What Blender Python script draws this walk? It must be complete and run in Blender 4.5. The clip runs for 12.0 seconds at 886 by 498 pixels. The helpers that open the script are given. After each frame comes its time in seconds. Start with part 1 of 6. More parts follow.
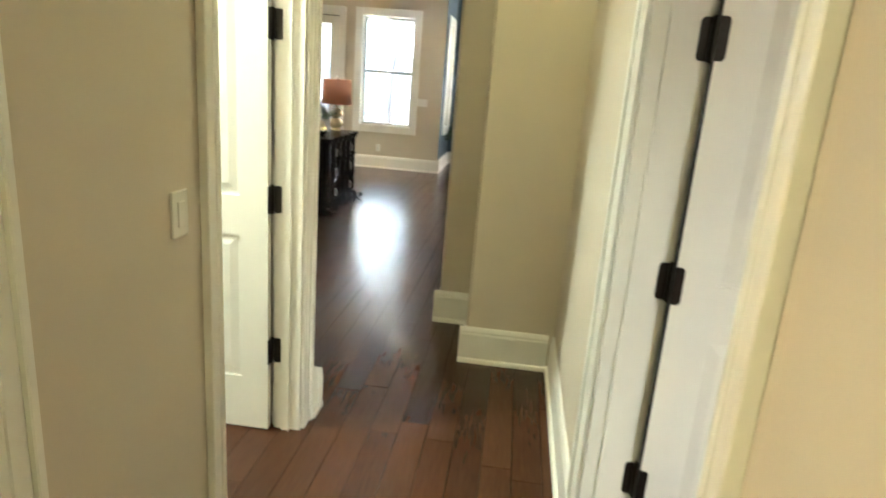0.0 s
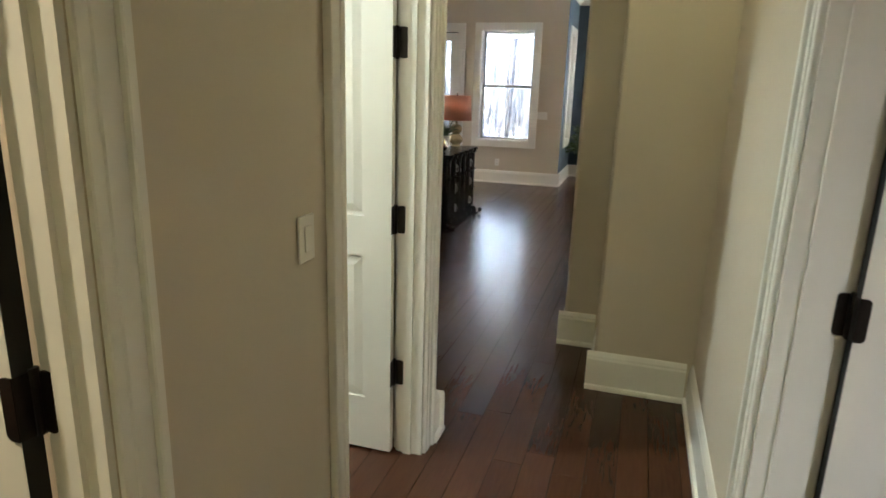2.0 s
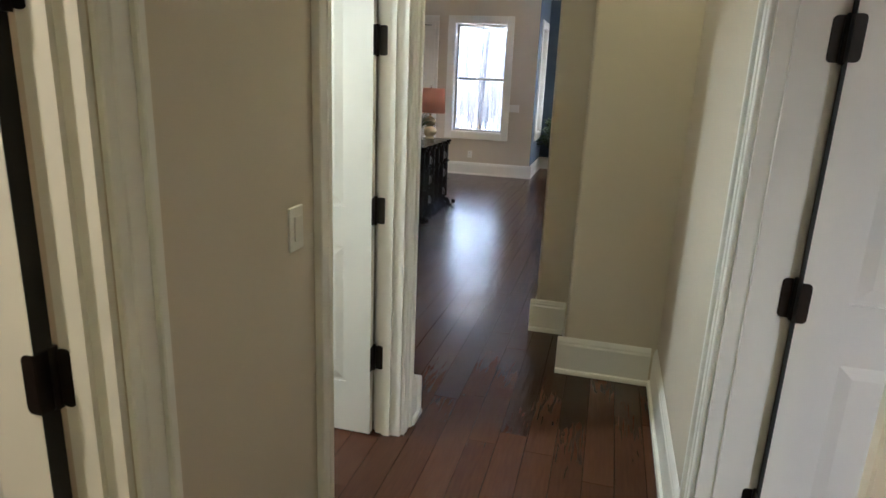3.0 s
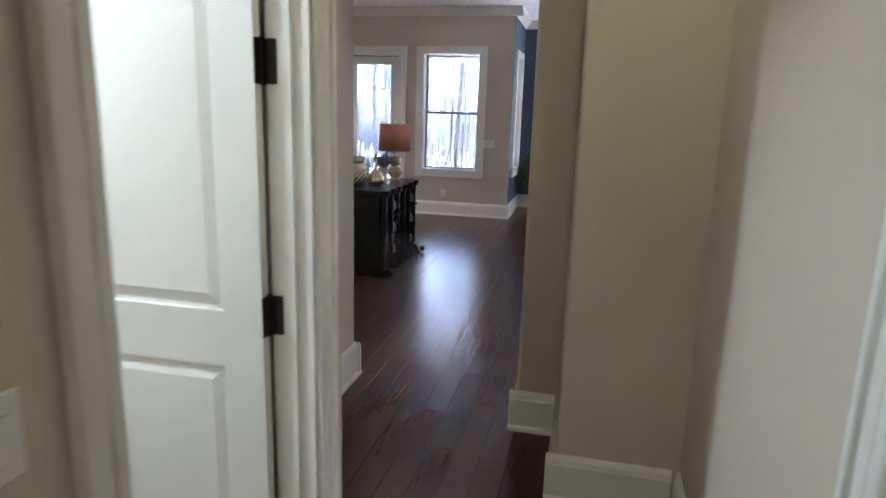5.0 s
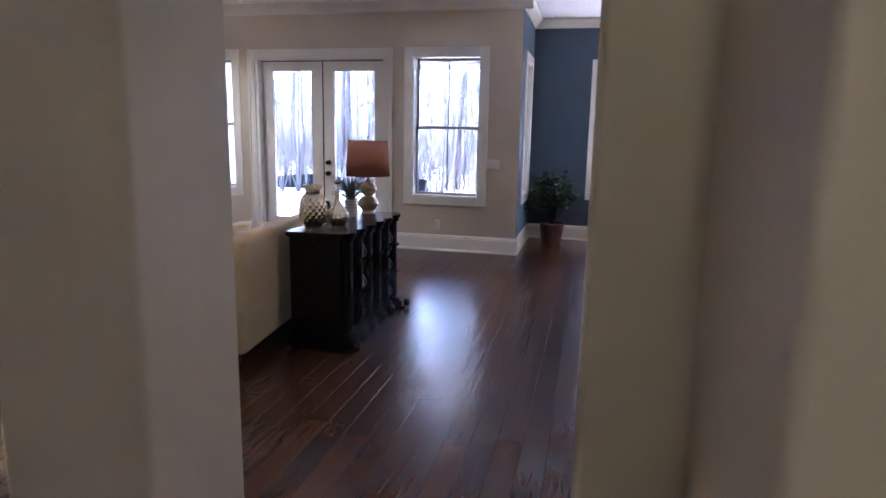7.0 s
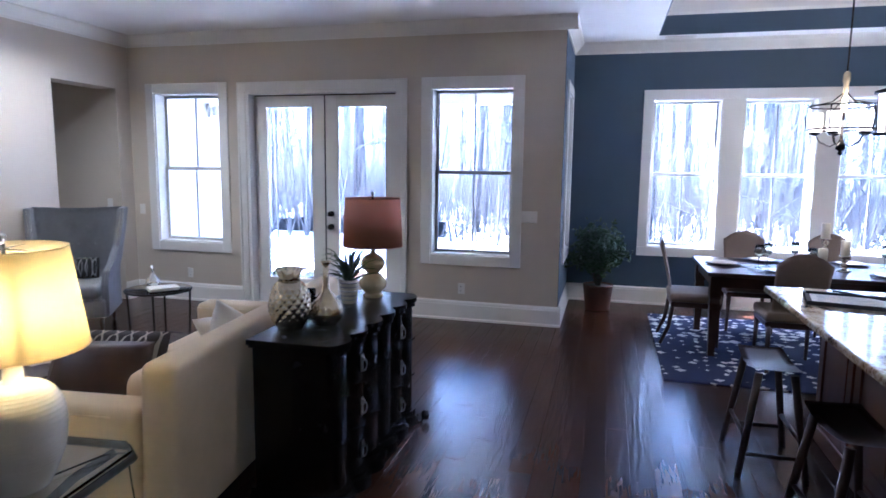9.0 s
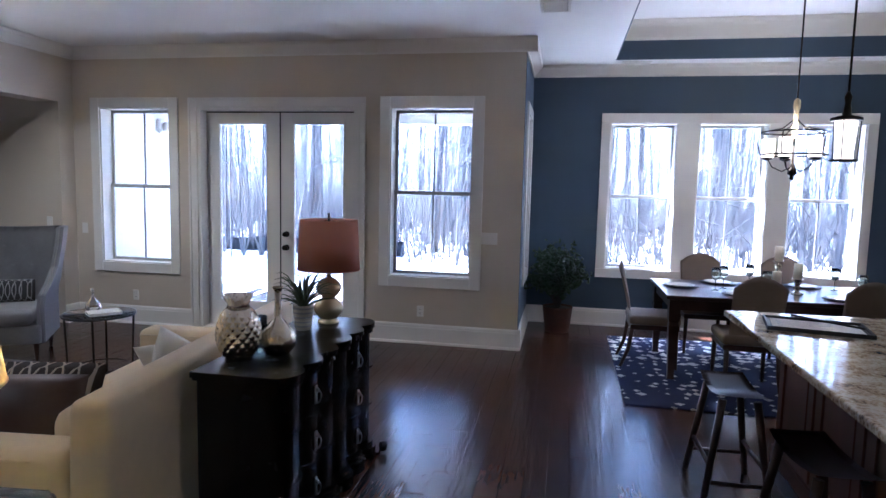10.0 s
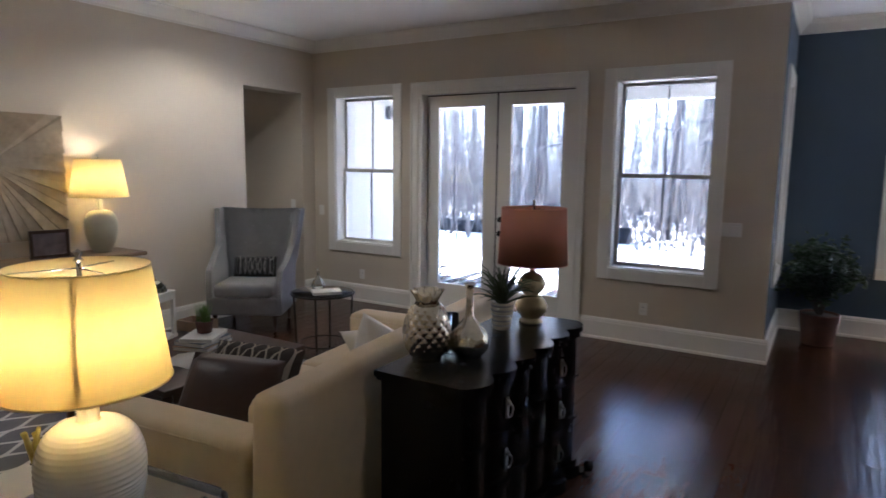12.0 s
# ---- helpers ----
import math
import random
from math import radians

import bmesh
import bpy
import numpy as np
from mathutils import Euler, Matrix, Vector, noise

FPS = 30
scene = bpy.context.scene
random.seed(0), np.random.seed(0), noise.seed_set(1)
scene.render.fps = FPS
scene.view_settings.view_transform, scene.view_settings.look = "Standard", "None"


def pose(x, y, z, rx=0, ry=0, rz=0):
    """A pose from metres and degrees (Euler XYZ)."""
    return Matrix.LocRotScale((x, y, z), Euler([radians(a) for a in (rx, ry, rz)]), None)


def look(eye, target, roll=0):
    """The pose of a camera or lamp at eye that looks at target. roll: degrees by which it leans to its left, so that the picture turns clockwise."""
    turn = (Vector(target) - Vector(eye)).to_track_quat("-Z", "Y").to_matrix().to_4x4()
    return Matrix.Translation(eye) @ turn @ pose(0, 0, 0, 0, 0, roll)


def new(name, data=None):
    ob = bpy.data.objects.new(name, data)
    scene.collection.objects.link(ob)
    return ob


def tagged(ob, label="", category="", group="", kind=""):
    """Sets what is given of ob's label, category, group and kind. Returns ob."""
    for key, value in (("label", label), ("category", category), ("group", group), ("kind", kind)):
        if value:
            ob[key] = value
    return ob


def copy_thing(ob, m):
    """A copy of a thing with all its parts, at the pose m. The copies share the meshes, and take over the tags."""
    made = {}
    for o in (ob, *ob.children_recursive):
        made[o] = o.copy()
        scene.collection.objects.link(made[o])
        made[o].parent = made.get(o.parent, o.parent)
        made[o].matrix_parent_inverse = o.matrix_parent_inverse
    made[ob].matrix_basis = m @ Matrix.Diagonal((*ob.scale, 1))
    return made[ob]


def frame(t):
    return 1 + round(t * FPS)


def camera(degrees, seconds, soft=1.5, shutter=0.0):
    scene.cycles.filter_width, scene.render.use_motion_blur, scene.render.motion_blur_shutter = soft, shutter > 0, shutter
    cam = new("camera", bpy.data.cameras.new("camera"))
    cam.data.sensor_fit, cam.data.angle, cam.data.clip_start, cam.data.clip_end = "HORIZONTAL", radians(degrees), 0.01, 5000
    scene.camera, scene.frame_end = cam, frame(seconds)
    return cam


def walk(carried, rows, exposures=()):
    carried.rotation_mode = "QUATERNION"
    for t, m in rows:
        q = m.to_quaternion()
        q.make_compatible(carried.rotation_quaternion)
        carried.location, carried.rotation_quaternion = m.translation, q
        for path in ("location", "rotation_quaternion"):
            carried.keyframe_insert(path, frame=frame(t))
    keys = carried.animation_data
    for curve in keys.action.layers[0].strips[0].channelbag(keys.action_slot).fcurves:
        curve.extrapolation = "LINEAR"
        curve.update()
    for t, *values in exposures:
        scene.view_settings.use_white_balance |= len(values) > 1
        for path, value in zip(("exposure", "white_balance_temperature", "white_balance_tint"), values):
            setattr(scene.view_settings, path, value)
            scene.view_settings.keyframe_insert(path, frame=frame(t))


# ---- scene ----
cam = camera(70.5, 12.0, shutter=0.5)
EXPOSURES = [(0.0, 5.85, 6000, 0), (1.5, 5.1, 5800, 4), (2.7, 4.95, 5400, 11), (4.5, 4.85, 4950, 14), (5.5, 4.7, 5000, 20), (6.5, 4.6, 5000, 27), (8.5, 4.65, 4450, 22), (10.5, 4.05, 4700, 19), (11.3, 3.95, 4900, 18), (12.0, 3.75, 5150, 18)]
PATH = [
    (0, (0.836, 0.644, 1.532), (0.637, 2.564, 1.008), 4.4),
    (0.5, (0.858, 0.803, 1.547), (0.426, 2.699, 1.081), 2.0),
    (1, (0.838, 0.883, 1.531), (0.243, 2.737, 1.073), 0.8),
    (1.5, (0.832, 0.823, 1.565), (0.187, 2.655, 1.086), 0.6),
    (2, (0.779, 0.756, 1.529), (0.214, 2.607, 1.027), 1.7),
    (2.5, (0.785, 0.641, 1.549), (0.29, 2.506, 1.023), 2.3),
    (2.7, (0.787, 0.625, 1.551), (0.307, 2.492, 1.02), 2.6),
    (4.5, (0.783, 1.189, 1.558), (0.327, 3.086, 1.118), 0.6),
    (5, (0.701, 1.522, 1.57), (0.274, 3.429, 1.143), 1.7),
    (5.5, (0.708, 1.958, 1.549), (0.281, 3.868, 1.139), 1.0),
    (6, (0.635, 2.321, 1.564), (0.219, 4.235, 1.156), 1.2),
    (6.5, (0.518, 2.793, 1.504), (0.101, 4.71, 1.116), 1.3),
    (8.3, (0.209, 4.246, 1.581), (-0.359, 6.138, 1.273), 0.2),
    (8.5, (0.137, 4.41, 1.591), (-0.428, 6.306, 1.298), 0.3),
    (9, (0.011, 4.617, 1.625), (-0.492, 6.535, 1.362), 0.7),
    (9.5, (-0.042, 4.706, 1.649), (-0.444, 6.651, 1.416), 1.3),
    (10, (-0.028, 4.736, 1.636), (-0.403, 6.69, 1.436), 1.3),
    (10.5, (-0.037, 4.763, 1.629), (-0.44, 6.712, 1.43), 1.7),
    (11, (-0.093, 4.85, 1.611), (-0.624, 6.764, 1.383), 1.8),
    (11.5, (-0.064, 4.978, 1.626), (-0.885, 6.784, 1.37), 1.2),
    (12, (-0.075, 5.169, 1.641), (-1.11, 6.86, 1.374), 0.7),
]
walk(cam, [(t, look(eye, target, roll)) for t, eye, target, roll in PATH], exposures=EXPOSURES)
# ---------- world, sun, exposure ----------
SUN_EL, SUN_AZ = radians(50), radians(300)   # azimuth from +y towards +x
world = bpy.data.worlds.new("daylight")
scene.world = world
world.use_nodes = True
_wn = world.node_tree
_sky = _wn.nodes.new("ShaderNodeTexSky")
_sky.sky_type = "NISHITA"
_sky.sun_disc = False
_sky.sun_elevation = SUN_EL
_sky.sun_rotation = SUN_AZ
_wn.links.new(_sky.outputs[0], _wn.nodes["Background"].inputs[0])
_wn.nodes["Background"].inputs[1].default_value = 0.15

sun_data = bpy.data.lights.new("sun", "SUN")
sun_data.energy, sun_data.angle, sun_data.color = 5.0, radians(0.5), (1.0, 0.95, 0.88)
sun_lamp = new("sun", sun_data)
_to_sun = Vector((math.sin(SUN_AZ) * math.cos(SUN_EL), math.cos(SUN_AZ) * math.cos(SUN_EL), math.sin(SUN_EL)))
sun_lamp.matrix_world = look(_to_sun * 60, (0, 0, 0))

# ---------- helpers ----------
T = {}


def mat(name, color, rough=0.5, metal=0.0, vary=0.12, scale=8.0, bump=0.0, bscale=60.0, spec=0.5, stretch=(1, 1, 1), coat=0.0, sheen=0.0):
    """A surface with colour variation at two scales and fine relief."""
    m = bpy.data.materials.new(name)
    m.use_nodes = True
    nt = m.node_tree
    b = nt.nodes["Principled BSDF"]
    b.inputs["Roughness"].default_value = rough
    b.inputs["Metallic"].default_value = metal
    b.inputs["Specular IOR Level"].default_value = spec
    b.inputs["Coat Weight"].default_value = coat
    b.inputs["Sheen Weight"].default_value = sheen
    geo = nt.nodes.new("ShaderNodeTexCoord")
    mp = nt.nodes.new("ShaderNodeMapping")
    mp.inputs["Scale"].default_value = stretch
    nt.links.new(geo.outputs["Object"], mp.inputs["Vector"])
    n1 = nt.nodes.new("ShaderNodeTexNoise")
    n1.inputs["Scale"].default_value = scale
    n1.inputs["Detail"].default_value = 6
    n2 = nt.nodes.new("ShaderNodeTexNoise")
    n2.inputs["Scale"].default_value = scale * 0.13
    n2.inputs["Detail"].default_value = 2
    for n in (n1, n2):
        nt.links.new(mp.outputs[0], n.inputs["Vector"])
    add = nt.nodes.new("ShaderNodeMath")
    add.operation = "ADD"
    nt.links.new(n1.outputs[0], add.inputs[0])
    nt.links.new(n2.outputs[0], add.inputs[1])
    ramp = nt.nodes.new("ShaderNodeMapRange")
    ramp.inputs["From Min"].default_value, ramp.inputs["From Max"].default_value = 0.6, 1.4
    ramp.inputs["To Min"].default_value, ramp.inputs["To Max"].default_value = 1 - vary, 1 + vary
    nt.links.new(add.outputs[0], ramp.inputs["Value"])
    mul = nt.nodes.new("ShaderNodeVectorMath")
    mul.operation = "SCALE"
    mul.inputs[0].default_value = color
    nt.links.new(ramp.outputs[0], mul.inputs["Scale"])
    nt.links.new(mul.outputs[0], b.inputs["Base Color"])
    rr = nt.nodes.new("ShaderNodeMapRange")
    rr.inputs["To Min"].default_value, rr.inputs["To Max"].default_value = max(0.02, rough * 0.85), min(1, rough * 1.15)
    nt.links.new(n1.outputs[0], rr.inputs["Value"])
    nt.links.new(rr.outputs[0], b.inputs["Roughness"])
    if bump:
        n3 = nt.nodes.new("ShaderNodeTexNoise")
        n3.inputs["Scale"].default_value = bscale
        n3.inputs["Detail"].default_value = 3
        nt.links.new(mp.outputs[0], n3.inputs["Vector"])
        bp = nt.nodes.new("ShaderNodeBump")
        bp.inputs["Strength"].default_value = bump
        bp.inputs["Distance"].default_value = 0.004
        nt.links.new(n3.outputs[0], bp.inputs["Height"])
        nt.links.new(bp.outputs[0], b.inputs["Normal"])
    T[name] = b
    return m


def emitter(name, color, strength):
    m = bpy.data.materials.new(name)
    m.use_nodes = True
    b = m.node_tree.nodes["Principled BSDF"]
    b.inputs["Base Color"].default_value = (*color, 1)
    b.inputs["Emission Color"].default_value = (*color, 1)
    b.inputs["Emission Strength"].default_value = strength
    return m


def math_node(nt, op, a, b=None, c=None):
    n = nt.nodes.new("ShaderNodeMath")
    n.operation = op
    for i, v in enumerate((a, b, c)):
        if v is None:
            continue
        if isinstance(v, (int, float)):
            n.inputs[i].default_value = v
        else:
            nt.links.new(v, n.inputs[i])
    return n.outputs[0]


def box(bm, x0, x1, y0, y1, z0, z1, bev=0.0, seg=1):
    v = [bm.verts.new(p) for p in ((x0, y0, z0), (x1, y0, z0), (x1, y1, z0), (x0, y1, z0), (x0, y0, z1), (x1, y0, z1), (x1, y1, z1), (x0, y1, z1))]
    f = [bm.faces.new([v[i] for i in q]) for q in ((0, 3, 2, 1), (4, 5, 6, 7), (0, 1, 5, 4), (1, 2, 6, 5), (2, 3, 7, 6), (3, 0, 4, 7))]
    if bev:
        bmesh.ops.bevel(bm, geom=list({e for q in f for e in q.edges}), offset=bev, segments=seg, profile=0.5, affect="EDGES")
    return bm


def B(*boxes, bev=0.0, seg=1):
    bm = bmesh.new()
    for b in boxes:
        box(bm, *b, bev=bev, seg=seg)
    return bm


def lathe(bm, prof, at=(0, 0, 0), seg=28, wob=None):
    """Spin a profile of (radius, height) about the upright axis."""
    rings = []
    for k, (r, z) in enumerate(prof):
        ring = []
        for i in range(seg):
            a = 2 * math.pi * i / seg
            rr = r * (wob(a, z) if wob else 1)
            ring.append(bm.verts.new((at[0] + rr * math.cos(a), at[1] + rr * math.sin(a), at[2] + z)))
        rings.append(ring)
    for a, b in zip(rings, rings[1:]):
        for i in range(seg):
            j = (i + 1) % seg
            bm.faces.new((a[i], a[j], b[j], b[i])).smooth = True
    for ring, flip in ((rings[0], True), (rings[-1], False)):
        if max((v.co - ring[0].co).length for v in ring) > 1e-4:
            bm.faces.new(ring[::-1] if flip else ring)
    return bm


def L(prof, at=(0, 0, 0), seg=28, wob=None):
    return lathe(bmesh.new(), prof, at, seg, wob)


def tube(bm, pts, r, seg=8, r1=None):
    """A round bar along points, tapering from r to r1."""
    pts = [Vector(p) for p in pts]
    r1 = r if r1 is None else r1
    rings = []
    for k, p in enumerate(pts):
        d = (pts[min(k + 1, len(pts) - 1)] - pts[max(k - 1, 0)]).normalized()
        side = d.cross(Vector((0, 0, 1)) if abs(d.z) < 0.9 else Vector((1, 0, 0))).normalized()
        up = side.cross(d)
        q = r + (r1 - r) * k / max(1, len(pts) - 1)
        rings.append([bm.verts.new(p + (side * math.cos(2 * math.pi * i / seg) + up * math.sin(2 * math.pi * i / seg)) * q) for i in range(seg)])
    for a, b in zip(rings, rings[1:]):
        for i in range(seg):
            j = (i + 1) % seg
            bm.faces.new((a[i], b[i], b[j], a[j])).smooth = True
    bm.faces.new(rings[0])
    bm.faces.new(rings[-1][::-1])
    return bm


def TB(pts, r, seg=8, r1=None):
    return tube(bmesh.new(), pts, r, seg, r1)


def prism(bm, outline, z0, z1):
    """Extrude an outline of (x, y) points between two heights."""
    lo = [bm.verts.new((x, y, z0)) for x, y in outline]
    hi = [bm.verts.new((x, y, z1)) for x, y in outline]
    n = len(outline)
    for i in range(n):
        j = (i + 1) % n
        bm.faces.new((lo[i], lo[j], hi[j], hi[i]))
    bm.faces.new(lo[::-1])
    bm.faces.new(hi)
    return bm


def run(bm, prof, a, b, inward):
    """A moulding: a profile of (out, up) carried straight from a to b; inward is the side that it stands out to."""
    a, b, w = Vector(a), Vector(b), Vector(inward)
    ra = [bm.verts.new(a + w * o + Vector((0, 0, u))) for o, u in prof]
    rb = [bm.verts.new(b + w * o + Vector((0, 0, u))) for o, u in prof]
    n = len(prof)
    for i in range(n):
        j = (i + 1) % n
        bm.faces.new((ra[i], ra[j], rb[j], rb[i]))
    bm.faces.new(ra[::-1])
    bm.faces.new(rb)
    return bm


def mesh_of(name, bm, material):
    bmesh.ops.recalc_face_normals(bm, faces=bm.faces)
    me = bpy.data.meshes.new(name)
    bm.to_mesh(me)
    bm.free()
    for m in material if isinstance(material, (list, tuple)) else [material]:
        me.materials.append(m)
    return me


def part(name, bm, material, parent, label=""):
    ob = new(name, mesh_of(name, bm, material))
    ob.parent = parent
    if label:
        ob["label"] = label
    return ob


def solid(name, bm, material, label, category, kind="", group=""):
    return tagged(new(name, mesh_of(name, bm, material)), label, category, group, kind)


def thing(name, label, category, at=(0, 0, 0), turn=0, group="", kind=""):
    e = new(name)
    e.empty_display_size = 0.1
    e.matrix_basis = pose(*at, 0, 0, turn)
    return tagged(e, label, category, group, kind)


def wall_mesh(axis, f0, f1, a0, a1, z0, z1, holes=()):
    """A wall slab between f0 and f1 across axis ('x' or 'y'), from a0 to a1 along it, with holes (a0, a1, z0, z1) right through."""
    bm = bmesh.new()
    cu = sorted({a0, a1, *[h[0] for h in holes], *[h[1] for h in holes]})
    cz = sorted({z0, z1, *[h[2] for h in holes], *[h[3] for h in holes]})
    cu, cz = [c for c in cu if a0 <= c <= a1], [c for c in cz if z0 <= c <= z1]
    full = lambda i, j: 0 <= i < len(cu) - 1 and 0 <= j < len(cz) - 1 and not any(
        h[0] <= (cu[i] + cu[i + 1]) / 2 <= h[1] and h[2] <= (cz[j] + cz[j + 1]) / 2 <= h[3] for h in holes)
    seen = {}

    def vert(f, u, z):
        k = (f, u, z)
        if k not in seen:
            seen[k] = bm.verts.new((f, u, z) if axis == "x" else (u, f, z))
        return seen[k]
    for i in range(len(cu) - 1):
        for j in range(len(cz) - 1):
            if not full(i, j):
                continue
            u0, u1, w0, w1 = cu[i], cu[i + 1], cz[j], cz[j + 1]
            for f in (f0, f1):
                bm.faces.new([vert(f, *p) for p in ((u0, w0), (u1, w0), (u1, w1), (u0, w1))])
            for di, dj, p, q in ((-1, 0, (u0, w0), (u0, w1)), (1, 0, (u1, w0), (u1, w1)), (0, -1, (u0, w0), (u1, w0)), (0, 1, (u0, w1), (u1, w1))):
                if not full(i + di, j + dj):
                    bm.faces.new([vert(f0, *p), vert(f0, *q), vert(f1, *q), vert(f1, *p)])
    return bm


# ---------- materials ----------
PAINT = mat("greige_paint", (0.605, 0.535, 0.435), 0.62, vary=0.03, scale=3, bump=0.12, bscale=350)
BLUE = mat("slate_blue_paint", (0.058, 0.088, 0.130), 0.55, vary=0.05, scale=3, bump=0.12, bscale=350)
TRIM = mat("white_gloss_paint", (0.80, 0.78, 0.73), 0.32, vary=0.02, scale=5, bump=0.02, bscale=160)
CEIL = mat("ceiling_white", (0.92, 0.915, 0.90), 0.8, vary=0.02, scale=3, bump=0.15, bscale=250)
BRONZE = mat("oil_rubbed_bronze", (0.018, 0.014, 0.012), 0.38, metal=0.7, vary=0.3, scale=40, bump=0.1)
LACQUER = mat("black_lacquer", (0.0055, 0.005, 0.005), 0.26, vary=0.06, scale=14, spec=0.25, coat=0.08)
CREAM = mat("cream_linen", (0.68, 0.54, 0.34), 0.85, vary=0.06, scale=18, bump=0.35, bscale=900, sheen=0.3)
GREYLINEN = mat("grey_linen", (0.21, 0.21, 0.215), 0.88, vary=0.10, scale=30, bump=0.35, bscale=800, sheen=0.3)
BEIGE = mat("beige_upholstery", (0.22, 0.17, 0.125), 0.85, vary=0.08, scale=25, bump=0.3, bscale=800, sheen=0.2)
SATIN = mat("brown_satin", (0.048, 0.019, 0.010), 0.42, vary=0.25, scale=10, bump=0.15, bscale=40)
WHITEFAB = mat("white_cotton", (0.75, 0.72, 0.66), 0.9, vary=0.05, scale=20, bump=0.3, bscale=500)
CERAMIC = mat("ivory_ceramic", (0.74, 0.70, 0.60), 0.22, vary=0.06, scale=12, bump=0.05)
SAGE = mat("sage_ceramic", (0.42, 0.41, 0.32), 0.3, vary=0.1, scale=12)
MERCURY = mat("mercury_glass", (0.72, 0.66, 0.54), 0.16, metal=1.0, vary=0.28, scale=26, bump=0.12, bscale=45)
CHAMPAGNE = mat("champagne_glass", (0.72, 0.60, 0.37), 0.22, metal=0.5, vary=0.25, scale=22, bump=0.1, bscale=40)
PEWTER = mat("tarnished_pewter", (0.20, 0.185, 0.165), 0.4, metal=1.0, vary=0.3, scale=50)
SILVER = mat("polished_silver", (0.75, 0.74, 0.72), 0.12, metal=1.0, vary=0.1, scale=30)
IRON = mat("dark_iron", (0.022, 0.020, 0.020), 0.45, metal=0.6, vary=0.25, scale=35, bump=0.15)
DARKWOOD = mat("espresso_wood", (0.036, 0.016, 0.010), 0.32, vary=0.35, scale=22, bump=0.12, bscale=60, stretch=(1, 6, 6), coat=0.2)
CHERRY = mat("cherry_cabinet", (0.105, 0.042, 0.026), 0.38, vary=0.3, scale=14, bump=0.08, bscale=50, stretch=(6, 6, 1))
CABTOP = mat("worn_brown_wood", (0.17, 0.115, 0.07), 0.5, vary=0.25, scale=14, bump=0.15, bscale=60, stretch=(6, 1, 1))
GREYPAINT = mat("distressed_grey_paint", (0.42, 0.43, 0.44), 0.6, vary=0.2, scale=26, bump=0.2, bscale=80)
PALEWOOD = mat("pale_ash_wood", (0.40, 0.33, 0.24), 0.5, vary=0.28, scale=16, bump=0.2, bscale=60, stretch=(1, 1, 1))
LEAF = mat("grey_green_leaf", (0.055, 0.085, 0.035), 0.5, vary=0.4, scale=30)
DARKLEAF = mat("dark_green_leaf", (0.028, 0.058, 0.022), 0.45, vary=0.45, scale=14)
GRASSLEAF = mat("fresh_grass", (0.10, 0.20, 0.04), 0.5, vary=0.3, scale=30)
TERRA = mat("woven_brown_pot", (0.072, 0.027, 0.017), 0.75, vary=0.35, scale=30, bump=0.5, bscale=90)
SOIL = mat("potting_soil", (0.03, 0.022, 0.016), 0.95, vary=0.4, scale=60, bump=0.6, bscale=90)
PLASTIC = mat("white_plastic", (0.78, 0.76, 0.71), 0.35, vary=0.02)
PAPER = mat("paper", (0.70, 0.68, 0.64), 0.7, vary=0.06, scale=20)
BOOKBLUE = mat("slate_cloth", (0.16, 0.19, 0.24), 0.75, vary=0.15, scale=40, bump=0.2, bscale=400)
BOOKTAN = mat("tan_cloth", (0.34, 0.24, 0.15), 0.75, vary=0.15, scale=40, bump=0.2, bscale=400)
# Sash and bar colours carry the shade of standing against the bright outdoors.
SASH = mat("shaded_taupe_vinyl", (0.60, 0.58, 0.545), 0.45, vary=0.03, scale=6)
MUNTIN = mat("backlit_grille", (0.22, 0.21, 0.20), 0.5, vary=0.05, scale=6)
WAX = mat("ivory_wax", (0.78, 0.72, 0.58), 0.5, vary=0.04)
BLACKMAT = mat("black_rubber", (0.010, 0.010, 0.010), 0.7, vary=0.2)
BARK = mat("pine_bark", (0.085, 0.072, 0.066), 0.9, vary=0.4, scale=5, bump=0.8, bscale=14, stretch=(1, 1, 0.3))
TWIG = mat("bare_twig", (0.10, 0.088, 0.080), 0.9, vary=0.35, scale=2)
# Lighter copy of the bare twig colour, standing for twigs in the sun.
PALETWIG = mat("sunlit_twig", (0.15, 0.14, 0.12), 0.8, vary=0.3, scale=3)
SILT = mat("black_silt_cloth", (0.02, 0.021, 0.024), 0.8, vary=0.3, scale=6, bump=0.3, bscale=30)
LITTER = mat("leaf_litter", (0.76, 0.71, 0.63), 0.95, vary=0.35, scale=1.2, bump=0.8, bscale=9)
SIDING = mat("pale_siding", (0.50, 0.50, 0.49), 0.6, vary=0.03, scale=2)
CONCRETE = mat("porch_concrete", (0.70, 0.69, 0.66), 0.85, vary=0.1, scale=4, bump=0.3, bscale=50)

GLASS = bpy.data.materials.new("window_glass")
GLASS.use_nodes = True
_b = GLASS.node_tree.nodes["Principled BSDF"]
_b.inputs["Transmission Weight"].default_value, _b.inputs["Roughness"].default_value, _b.inputs["IOR"].default_value = 1.0, 0.0, 1.45
_b.inputs["Base Color"].default_value = (0.97, 0.985, 0.98, 1)
TINTGLASS = bpy.data.materials.new("green_edge_glass")
TINTGLASS.use_nodes = True
_b = TINTGLASS.node_tree.nodes["Principled BSDF"]
_b.inputs["Transmission Weight"].default_value, _b.inputs["Roughness"].default_value, _b.inputs["IOR"].default_value = 1.0, 0.02, 1.5
_b.inputs["Base Color"].default_value = (0.86, 0.93, 0.90, 1)


